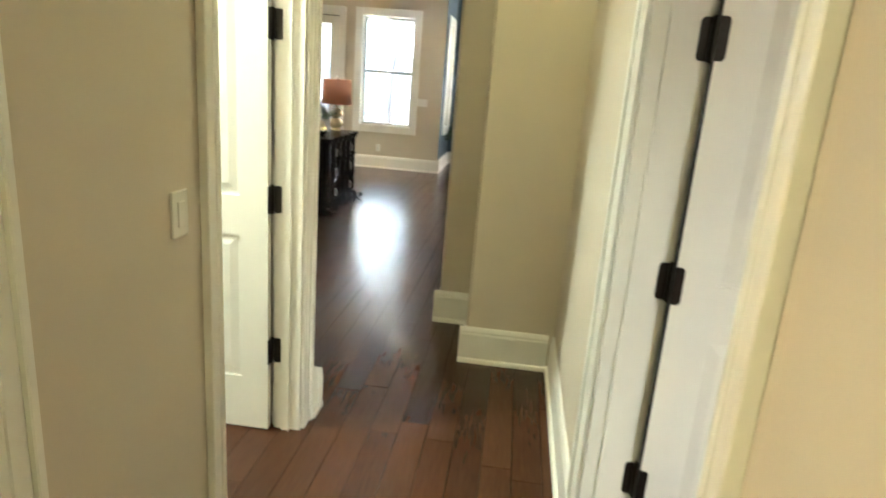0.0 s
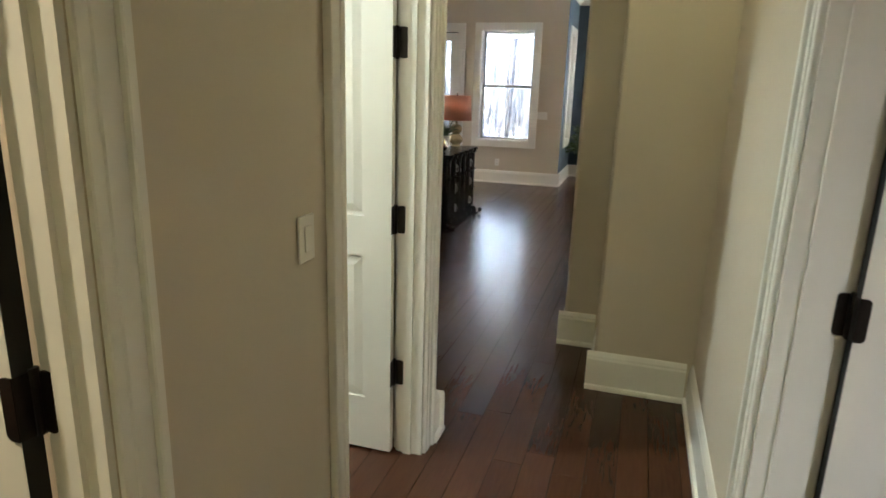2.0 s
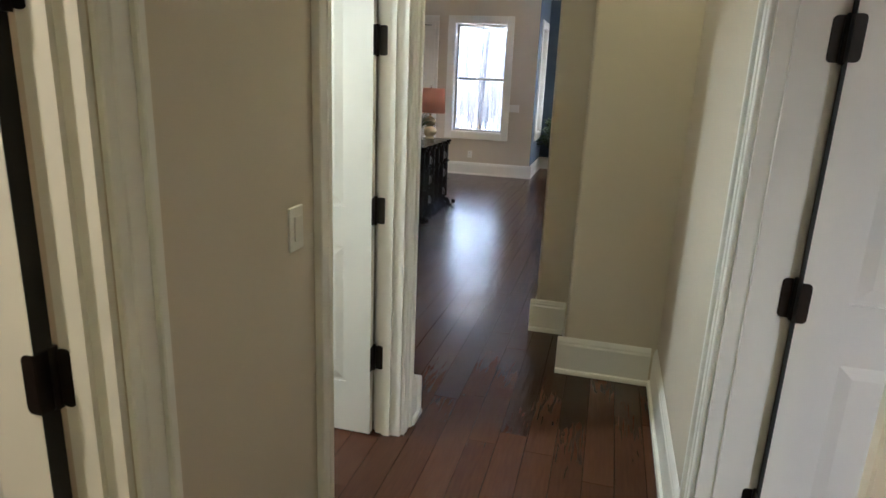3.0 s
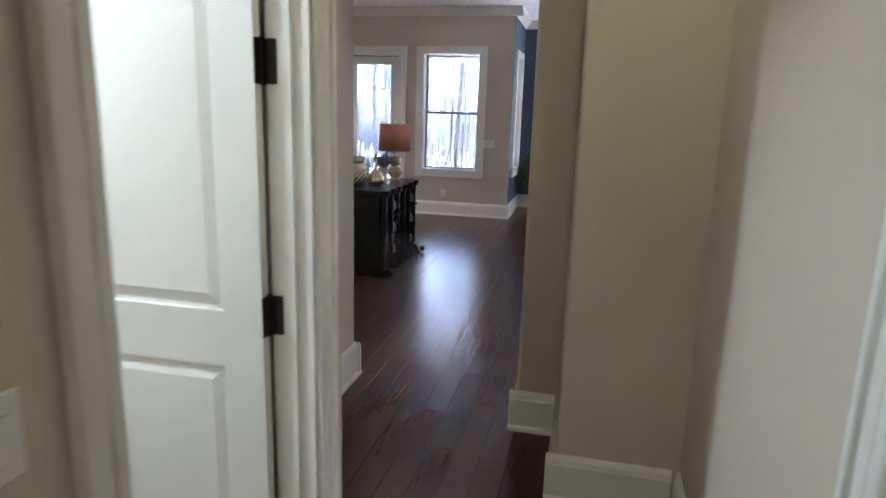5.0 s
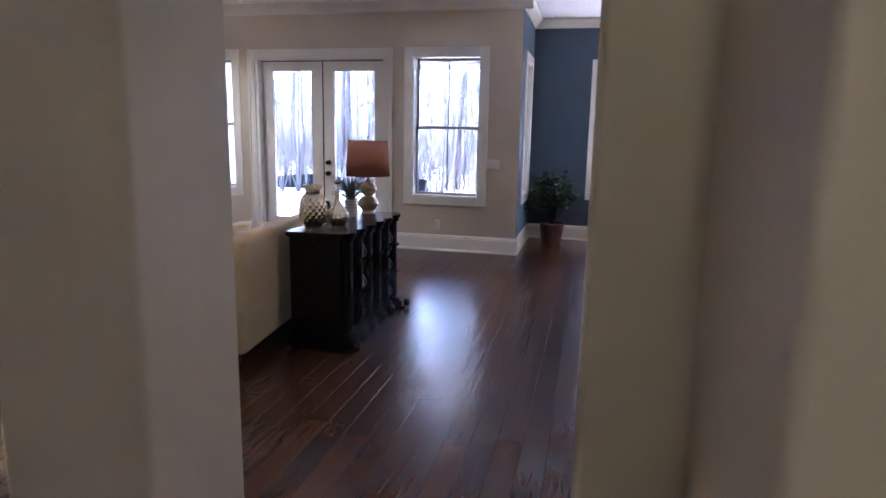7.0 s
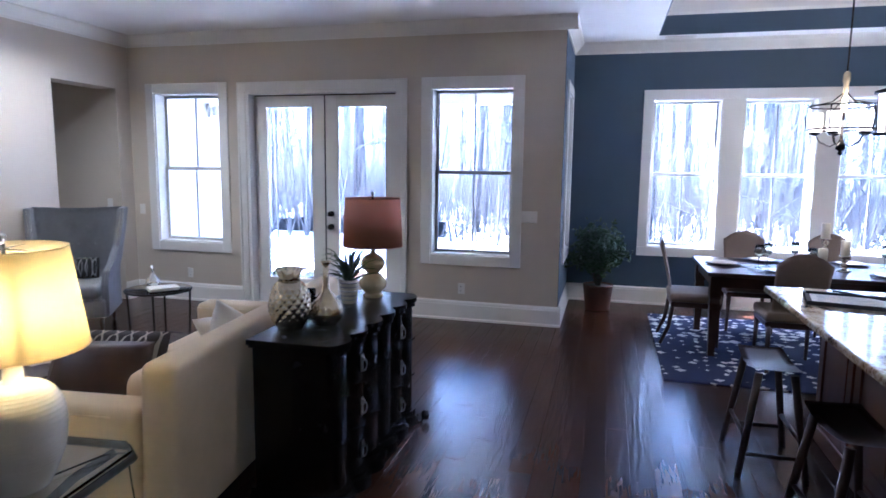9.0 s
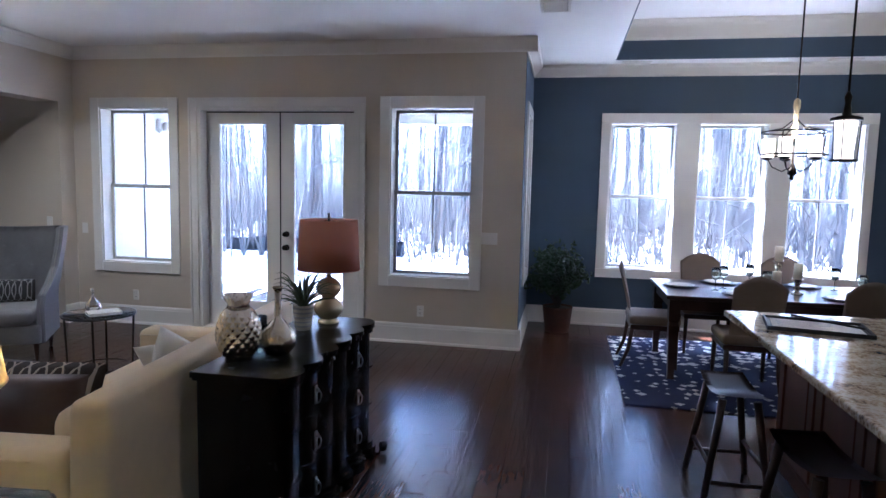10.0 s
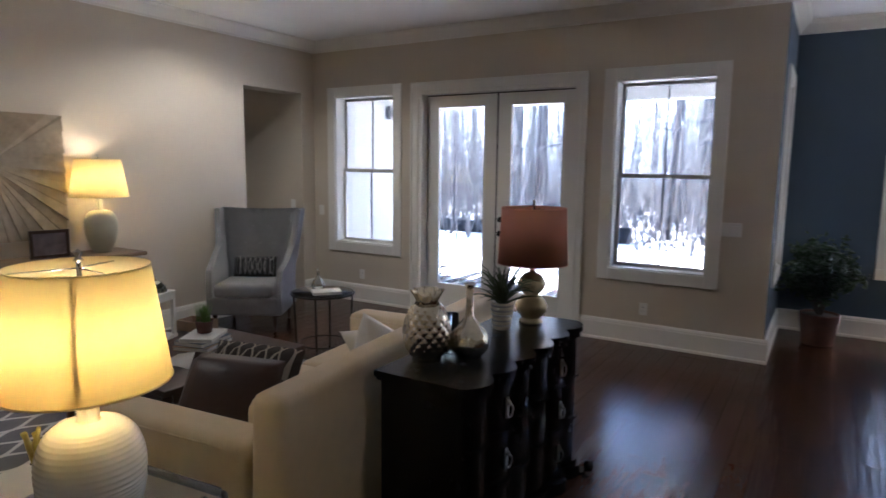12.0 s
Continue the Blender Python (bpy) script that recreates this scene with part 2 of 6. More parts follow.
def lampshade(name, color, trans):
    m = bpy.data.materials.new(name)
    m.use_nodes = True
    nt = m.node_tree
    b = nt.nodes["Principled BSDF"]
    b.inputs["Base Color"].default_value = (*color, 1)
    b.inputs["Roughness"].default_value = 0.9
    tr = nt.nodes.new("ShaderNodeBsdfTranslucent")
    tr.inputs[0].default_value = (*color, 1)
    w = nt.nodes.new("ShaderNodeTexNoise")
    w.inputs["Scale"].default_value = 420
    bp = nt.nodes.new("ShaderNodeBump")
    bp.inputs["Strength"].default_value = 0.25
    nt.links.new(w.outputs[0], bp.inputs["Height"])
    nt.links.new(bp.outputs[0], b.inputs["Normal"])
    mx = nt.nodes.new("ShaderNodeMixShader")
    mx.inputs[0].default_value = trans
    nt.links.new(b.outputs[0], mx.inputs[1])
    nt.links.new(tr.outputs[0], mx.inputs[2])
    nt.links.new(mx.outputs[0], nt.nodes["Material Output"].inputs[0])
    return m


SHADE = lampshade("ivory_shade_linen", (0.86, 0.74, 0.42), 0.55)
PINKSHADE = lampshade("dusty_rose_shade", (0.80, 0.47, 0.36), 0.5)
FROST = emitter("lit_frosted_glass", (1.0, 0.78, 0.46), 0.22)
BULB = emitter("bulb", (1.0, 0.80, 0.50), 12)
CANLIGHT = emitter("recessed_lamp", (1.0, 0.92, 0.80), 12)


def wood_floor(name):
    """Hand-scraped dark planks: each one has its own tone and grain, long shallow scrapes across its gloss."""
    m = bpy.data.materials.new(name)
    m.use_nodes = True
    nt = m.node_tree
    b = nt.nodes["Principled BSDF"]
    info, geo = nt.nodes.new("ShaderNodeObjectInfo"), nt.nodes.new("ShaderNodeNewGeometry")
    rnd = math_node(nt, "FRACT", math_node(nt, "ADD", info.outputs["Random"], geo.outputs["Random Per Island"]))
    shift = nt.nodes.new("ShaderNodeCombineXYZ")
    nt.links.new(math_node(nt, "MULTIPLY", rnd, 57.0), shift.inputs[0])
    nt.links.new(math_node(nt, "MULTIPLY", rnd, 31.0), shift.inputs[1])
    pos = nt.nodes.new("ShaderNodeVectorMath")
    nt.links.new(geo.outputs["Position"], pos.inputs[0])
    nt.links.new(shift.outputs[0], pos.inputs[1])

    def tex(scale, sx, sy, detail=5, kind="ShaderNodeTexNoise"):
        mp = nt.nodes.new("ShaderNodeMapping")
        mp.inputs["Scale"].default_value = (sx, sy, 1)
        nt.links.new(pos.outputs[0], mp.inputs[0])
        n = nt.nodes.new(kind)
        n.inputs["Scale"].default_value = scale
        n.inputs["Detail"].default_value = detail
        nt.links.new(mp.outputs[0], n.inputs["Vector"])
        return n.outputs[0]
    grain, blotch, knots = tex(14, 6, 0.5), tex(2.2, 2, 1), tex(30, 4, 0.25, 8)
    ramp = nt.nodes.new("ShaderNodeValToRGB")
    e = ramp.color_ramp.elements
    e[0].position, e[0].color = 0.12, (0.020, 0.0075, 0.0048, 1)
    e[1].position, e[1].color = 0.95, (0.100, 0.040, 0.0215, 1)
    mid = e.new(0.5)
    mid.color = (0.060, 0.0235, 0.0125, 1)
    t = math_node(nt, "ADD", math_node(nt, "MULTIPLY_ADD", rnd, 0.30, 0.04), math_node(nt, "MULTIPLY", grain, 0.34))
    t = math_node(nt, "ADD", t, math_node(nt, "MULTIPLY", blotch, 0.22))
    t = math_node(nt, "ADD", t, math_node(nt, "MULTIPLY", knots, 0.14))
    nt.links.new(math_node(nt, "SUBTRACT", t, 0.06), ramp.inputs[0])
    nt.links.new(ramp.outputs[0], b.inputs["Base Color"])
    scrape = math_node(nt, "MULTIPLY_ADD", tex(15, 2.6, 0.30, 2), 0.6, tex(6, 2.6, 0.35, 1))
    rough = math_node(nt, "MULTIPLY_ADD", blotch, 0.10, 0.19)
    nt.links.new(rough, b.inputs["Roughness"])
    bp = nt.nodes.new("ShaderNodeBump")
    bp.inputs["Strength"].default_value = 0.45
    bp.inputs["Distance"].default_value = 0.006
    nt.links.new(scrape, bp.inputs["Height"])
    nt.links.new(bp.outputs[0], b.inputs["Normal"])
    b.inputs["Specular IOR Level"].default_value = 0.36
    return m


FLOORWOOD = wood_floor("hand_scraped_hickory")


def granite(name):
    m = mat(name, (0.42, 0.33, 0.22), 0.08, vary=0.2, scale=20)
    nt, b = m.node_tree, m.node_tree.nodes["Principled BSDF"]
    tc = nt.nodes.new("ShaderNodeTexCoord")
    v = nt.nodes.new("ShaderNodeTexVoronoi")
    v.inputs["Scale"].default_value = 70
    n = nt.nodes.new("ShaderNodeTexNoise")
    n.inputs["Scale"].default_value, n.inputs["Detail"].default_value = 12, 8
    for q in (v, n):
        nt.links.new(tc.outputs["Object"], q.inputs["Vector"])
    r = nt.nodes.new("ShaderNodeValToRGB")
    e = r.color_ramp.elements
    e[0].position, e[0].color = 0.30, (0.05, 0.035, 0.025, 1)
    e[1].position, e[1].color = 0.72, (0.66, 0.58, 0.44, 1)
    mid = e.new(0.5)
    mid.color = (0.40, 0.29, 0.17, 1)
    s = math_node(nt, "MULTIPLY_ADD", v.outputs["Distance"], 0.35, n.outputs[0])
    nt.links.new(math_node(nt, "SUBTRACT", s, 0.08), r.inputs[0])
    nt.links.new(r.outputs[0], b.inputs["Base Color"])
    return m


GRANITE = granite("gold_granite")


def trellis(name, ground, line, period, wave, width):
    """A woven ogee lattice, in metres of the thing itself."""
    m = mat(name, ground, 0.95, vary=0.12, scale=40, bump=0.5, bscale=500)
    nt, b = m.node_tree, m.node_tree.nodes["Principled BSDF"]
    tc, sx = nt.nodes.new("ShaderNodeTexCoord"), nt.nodes.new("ShaderNodeSeparateXYZ")
    nt.links.new(tc.outputs["Object"], sx.inputs[0])
    x, y = sx.outputs[0], sx.outputs[1]
    s = math_node(nt, "MULTIPLY", math_node(nt, "SINE", math_node(nt, "MULTIPLY", y, 2 * math.pi / wave)), period * 0.25)
    near = []
    for sign in (1, -1):
        u = math_node(nt, "MULTIPLY_ADD", s, sign, x)
        u = math_node(nt, "DIVIDE", u, period)
        if sign < 0:
            u = math_node(nt, "ADD", u, 0.5)
        near.append(math_node(nt, "ABSOLUTE", math_node(nt, "SUBTRACT", math_node(nt, "FRACT", u), 0.5)))
    d = math_node(nt, "MINIMUM", *near)
    mask = math_node(nt, "LESS_THAN", d, width)
    mx = nt.nodes.new("ShaderNodeMix")
    mx.data_type = "RGBA"
    mx.inputs[7].default_value = (*line, 1)
    old = b.inputs["Base Color"].links[0].from_socket
    nt.links.new(old, mx.inputs[6])
    nt.links.new(mask, mx.inputs[0])
    nt.links.new(mx.outputs[2], b.inputs["Base Color"])
    return m


TRELLIS = trellis("grey_trellis_wool", (0.17, 0.16, 0.17), (0.62, 0.60, 0.57), 0.22, 0.44, 0.075)
PILLOWTRELLIS = trellis("charcoal_trellis_cotton", (0.035, 0.025, 0.02), (0.36, 0.31, 0.24), 0.075, 0.10, 0.075)
BEADED = trellis("black_white_knit", (0.02, 0.02, 0.022), (0.22, 0.215, 0.21), 0.05, 0.06, 0.08)


def floral(name):
    m = mat(name, (0.012, 0.020, 0.075), 0.95, vary=0.2, scale=40, bump=0.5, bscale=500)
    nt, b = m.node_tree, m.node_tree.nodes["Principled BSDF"]
    tc = nt.nodes.new("ShaderNodeTexCoord")
    v = nt.nodes.new("ShaderNodeTexVoronoi")
    v.inputs["Scale"].default_value, v.inputs["Randomness"].default_value = 8.5, 0.6
    v.distance = "MANHATTAN"
    n = nt.nodes.new("ShaderNodeTexNoise")
    n.inputs["Scale"].default_value = 26
    nt.links.new(tc.outputs["Object"], v.inputs["Vector"])
    nt.links.new(tc.outputs["Object"], n.inputs["Vector"])
    d = math_node(nt, "MULTIPLY_ADD", n.outputs[0], 0.55, v.outputs["Distance"])
    sep = nt.nodes.new("ShaderNodeSeparateXYZ")
    nt.links.new(tc.outputs["Object"], sep.inputs[0])
    dense_part = math_node(nt, "GREATER_THAN", sep.outputs[1], 0.10)          # motifs are strewn closer beyond y = 0.10
    mask = math_node(nt, "LESS_THAN", d, math_node(nt, "MULTIPLY_ADD", dense_part, 0.20, 0.64))
    mx = nt.nodes.new("ShaderNodeMix")
    mx.data_type = "RGBA"
    mx.inputs[7].default_value = (0.70, 0.69, 0.66, 1)
    nt.links.new(b.inputs["Base Color"].links[0].from_socket, mx.inputs[6])
    nt.links.new(mask, mx.inputs[0])
    nt.links.new(mx.outputs[2], b.inputs["Base Color"])
    return m


FLORAL = floral("navy_floral_wool")

# ---------- plan ----------
CH = 3.07                       # ceiling height
XL, YB = -5.50, 10.98          # living room: west wall, north wall
XC, YD = -0.445, 12.435           # corner to the dining bay, its north wall
XE = 6.2                        # east wall
HL, HR = 0.02, 1.15             # hall walls
DH = 2.46                       # door opening height
LT = 0.115                      # thickness of the hall's left wall
WT = 0.21                       # thickness of the outer walls

WALLS = {
    "wall_hall_left": ("x", HL - LT, HL, -2.0, 3.21, ((0.66, 1.46, 0, DH), (2.285, 3.02, 0, DH)), PAINT),
    "wall_hall_right": ("x", HR, HR + 0.15, -2.0, 3.92, ((1.44, 2.44, 0, DH),), PAINT),
    "wall_hall_end": ("y", -2.12, -2.0, -2.5, 3.7, (), PAINT),
    "wall_jog": ("y", 3.92, 4.48, 0.66, XE, (), PAINT),
    "wall_kitchen_south": ("y", 4.48, 4.98, 0.44, XE, (), PAINT),
    "wall_left_rooms_north": ("y", 3.09, 3.21, XL, HL - LT, (), PAINT),
    "wall_left_rooms_between": ("y", 1.86, 1.98, -2.5, HL - LT, (), PAINT),
    "wall_left_rooms_west": ("x", -2.62, -2.5, -2.12, 3.09, (), PAINT),
    "wall_right_room_east": ("x", 3.7, 3.82, -2.12, 3.92, (), PAINT),
    "wall_living_west": ("x", XL - 0.28, XL, 3.16, YB, ((9.90, 10.77, 0.0, 2.46),), PAINT),
    "wall_passage_west": ("x", XL - 1.62, XL - 1.50, 9.78, YB + WT, (), PAINT),
    "wall_passage_north": ("y", 10.77, YB + WT, XL - 1.50, XL - 0.28, (), PAINT),
    "wall_passage_south": ("y", 9.78, 9.90, XL - 1.50, XL - 0.28, (), PAINT),
    "wall_living_north": ("y", YB, YB + WT, XL - 0.28, XC, ((-5.17, -4.29, 0.69, 2.425), (-3.965, -2.155, 0.0, 2.425), (-1.805, -0.935, 0.69, 2.425)), PAINT),
    "wall_dining_west": ("x", XC - WT, XC, YB + WT, YD + WT, ((11.46, 12.15, 0.69, 2.425),), BLUE),
    "wall_dining_north": ("y", YD, YD + WT, XC, XE, ((0.462, 1.222, 0.69, 2.425), (1.447, 2.207, 0.69, 2.425), (2.432, 3.192, 0.69, 2.425)), BLUE),
    "wall_east": ("x", XE, XE + 0.14, 4.48, YD + 0.14, (), PAINT),
}
BULLNOSE = {"wall_jog": ((0.66, 3.92),), "wall_kitchen_south": ((0.44, 4.48), (0.44, 4.98)), "wall_hall_left": ((HL, 3.21),)}
for _n, (_a, _f0, _f1, _u0, _u1, _h, _m) in WALLS.items():
    _lab = "slate blue painted plaster wall of the dining area" if _m is BLUE else "smooth greige painted plaster wall"
    _w = wall_mesh(_a, _f0, _f1, _u0, _u1, 0.0, CH + 0.7, _h)
    if _n in BULLNOSE:                     # rounded plaster corners
        _e = [q for q in _w.edges if all(any(math.dist(v.co.xy, c) < 1e-4 for c in BULLNOSE[_n]) for v in q.verts) and abs(q.verts[0].co.z - q.verts[1].co.z) > 0.1]
        bmesh.ops.bevel(_w, geom=_e, offset=0.02, segments=5, profile=0.5, affect="EDGES")
    solid(_n, _w, _m, _lab, "wall", "structure")

# free-standing square column at the hall's mouth
solid("wall_column", B((-1.03, -0.575, 4.453, 4.875, 0, CH), bev=0.018, seg=4), PAINT, "square greige painted column at the hall mouth", "column", "structure")
# blue paint skin on the short return facing the dining bay
solid("wall_dining_return", B((XC, XC + 0.004, YB + 0.004, YB + WT, 0, CH)), BLUE, "slate blue painted return of the corner", "wall", "structure")

# ceiling with a raised tray over the dining table
TX0, TX1, TY0, TY1, TZ = 0.465, 4.3, 8.95, 12.12, 3.48
_c = bmesh.new()
for q in ((XL, TX0, 3.16, YD, CH, CH + 0.12), (TX1, XE, 3.16, YD, CH, CH + 0.12), (TX0, TX1, 3.16, TY0, CH, CH + 0.12), (TX0, TX1, TY1, YD, CH, CH + 0.12),
          (XL, XE, -2.0, 3.16, CH, CH + 0.12), (TX0 - 0.12, TX1 + 0.12, TY0 - 0.12, TY1 + 0.12, TZ, TZ + 0.12)):
    box(_c, *q)
box(_c, XL - 1.50, XL - 0.28, 9.90, 10.77, 2.60, 2.72)
solid("ceiling", _c, CEIL, "flat white painted ceiling with a raised tray", "ceiling", "structure")
_c = bmesh.new()
for q in ((TX0, TX0 + 0.012, TY0, TY1), (TX1 - 0.012, TX1, TY0, TY1), (TX0 + 0.012, TX1 - 0.012, TY0, TY0 + 0.012), (TX0 + 0.012, TX1 - 0.012, TY1 - 0.012, TY1)):
    box(_c, *q, CH + 0.004, TZ)
solid("ceiling_tray_band", _c, BLUE, "slate blue painted band inside the ceiling tray", "ceiling tray", "structure")
_c = bmesh.new()
for q in ((TX0 - 0.1, TX0, TY0 - 0.1, TY1 + 0.1), (TX1, TX1 + 0.1, TY0 - 0.1, TY1 + 0.1), (TX0, TX1, TY0 - 0.1, TY0), (TX0, TX1, TY1, TY1 + 0.1)):
    box(_c, *q, CH + 0.121, TZ - 0.001)
solid("ceiling_tray_frame", _c, CEIL, "white framing behind the ceiling tray", "ceiling tray", "structure")
# Unseen slab; the overhang is sized to keep sun out of the dining windows.
solid("roof", B((XL - 0.9, XE + 0.9, -2.9, YD + 0.95, CH + 0.72, CH + 0.9)), SIDING, "plain flat roof slab, added unseen, with eaves that block sun", "roof", "structure")

# ---------- mouldings ----------
BASE = ((0, 0), (0.034, 0), (0.034, 0.012), (0.030, 0.022), (0.018, 0.026), (0.018, 0.165), (0.014, 0.175), (0.014, 0.185), (0.008, 0.200), (0.003, 0.208), (0, 0.208))
CROWN = ((0, 0), (0, -0.125), (0.012, -0.125), (0.016, -0.105), (0.045, -0.075), (0.075, -0.045), (0.095, -0.03), (0.105, -0.012), (0.105, 0))


def moulding(name, prof, runs, z, label, category):
    bm = bmesh.new()
    for (x0, y0), (x1, y1), w in runs:
        run(bm, prof, (x0, y0, z), (x1, y1, z), (*w, 0))
    return solid(name, bm, TRIM, label, category, "structure")


E_, W_, N_, S_ = (1, 0), (-1, 0), (0, 1), (0, -1)
moulding("baseboard_hall", BASE, (
    ((HL, -2), (HL, 0.57), E_), ((HL, 1.555), (HL, 2.19), E_), ((HL, 3.115), (HL, 3.21), E_), ((HL - 0.2, 3.21), (HL + 0.034, 3.21), N_),
    ((HR, -2), (HR, 1.345), W_), ((HR, 2.535), (HR, 3.92), W_), ((0.66 - 0.034, 3.92), (HR - 0.03, 3.92), S_), ((0.66, 3.92), (0.66, 4.48), W_),
    ((0.44 - 0.034, 4.48), (0.66 - 0.03, 4.48), S_), ((0.44, 4.48), (0.44, 4.98 + 0.034), W_),
    ((-1.03 - 0.034, 4.453), (-0.575 + 0.034, 4.453), S_), ((-0.575, 4.453), (-0.575, 4.875), E_), ((-1.03, 4.453), (-1.03, 4.875), W_), ((-1.064, 4.875), (-0.541, 4.875), N_)), 0,
    "tall white painted baseboard with shoe moulding", "baseboard")
moulding("baseboard_living", BASE, (
    ((XL, 3.21), (XL, 9.90), E_), ((XL, 10.77), (XL, YB), E_), ((XL, YB), (-4.06, YB), S_), ((-2.06, YB), (XC + 0.034, YB), S_),
    ((XC, YB), (XC, YD), E_), ((XC, YD), (XE, YD), S_), ((XL, 3.21), (-0.2, 3.21), N_), ((0.44, 4.98), (XE, 4.98), N_), ((XE, 4.98), (XE, YD), W_)), 0,
    "tall white painted baseboard with shoe moulding", "baseboard")
moulding("trim_crown", CROWN, (
    ((XL, 3.21), (XL, YB), E_), ((XL, YB), (XC + 0.105, YB), S_), ((XC, YB), (XC, YD), E_), ((XC, YD), (XE, YD), S_),
    ((XL, 3.21), (HL, 3.21), N_), ((0.44, 4.98), (XE, 4.98), N_), ((XE, 4.98), (XE, YD), W_)), CH - 0.002,
    "white painted crown moulding along the ceiling", "crown moulding")
moulding("trim_tray_crown", tuple((a * 1.3, b * 1.6) for a, b in CROWN), (
    ((TX0, TY0), (TX0, TY1), E_), ((TX0, TY1), (TX1, TY1), S_), ((TX1, TY0), (TX1, TY1), W_), ((TX0, TY0), (TX1, TY0), N_)), TZ - 0.002,
    "white painted crown moulding inside the ceiling tray", "crown moulding")

# ---------- doors of the hall, all standing open into their rooms ----------


def door_leaf(w, h):
    """A two-panel leaf, hinge edge at the origin, running to -x, its face at y = 0 and its back at y = 0.036."""
    bm = bmesh.new()
    t, r = 0.036, 0.009
    box(bm, -w, 0, r, t - r, 0.012, h)
    st = 0.115
    rails = ((0.012, 0.25), (0.87, 1.03), (h - 0.125, h))
    for f0, f1 in ((0, r), (t - r, t)):
        for x0, x1 in ((-st, 0), (-w, -w + st)):
            box(bm, x0, x1, f0, f1, 0.012, h)
        for z0, z1 in rails:
            box(bm, -w + st, -st, f0, f1, z0, z1)
    for z0, z1 in ((0.25, 0.87), (1.03, h - 0.125)):
        for f0, f1, g in ((0.0015, r, -1), (t - r, t - 0.0015, 1)):
            a = [(-w + st + 0.045, z0 + 0.045), (-st - 0.045, z1 - 0.045)]
            b = [(-w + st + 0.012, z0 + 0.012), (-st - 0.012, z1 - 0.012)]
            face, foot = (f0, f1) if g < 0 else (f1, f0)
            top = [bm.verts.new((x, face, z)) for x, z in ((a[0][0], a[0][1]), (a[1][0], a[0][1]), (a[1][0], a[1][1]), (a[0][0], a[1][1]))]
            low = [bm.verts.new((x, foot, z)) for x, z in ((b[0][0], b[0][1]), (b[1][0], b[0][1]), (b[1][0], b[1][1]), (b[0][0], b[1][1]))]
            bm.faces.new(top)
            for i in range(4):
                bm.faces.new((top[i], top[(i + 1) % 4], low[(i + 1) % 4], low[i]))
    return bm


def casing(bm, a0, a1, h, face, out, axis, w=0.095):
    """Flat stepped casing round an opening from a0 to a1 in a wall face; out is +1 or -1 along the wall's axis."""
    def bar(u0, u1, z0, z1, d):
        lo, hi = sorted((face, face + out * d))
        box(bm, *((lo, hi, u0, u1) if axis == "x" else (u0, u1, lo, hi)), z0, z1, bev=0.003)
    for s, e in ((a0 - w, a0), (a1, a1 + w)):
        o, m = ((s, s + 0.022), (s + 0.022, e)) if s < a0 else ((e - 0.022, e), (s, e - 0.022))
        bar(*m, 0, h + w - 0.022, 0.016)
        bar(*o, 0, h + w - 0.022, 0.027)
        i = (e - 0.034, e - 0.024) if s < a0 else (s + 0.024, s + 0.034)
        bar(*i, 0.001, h + 0.02, 0.0195)
    bar(a0, a1, h, h + w - 0.022, 0.016)
    bar(a0 - w, a1 + w, h + w - 0.022, h + w, 0.027)


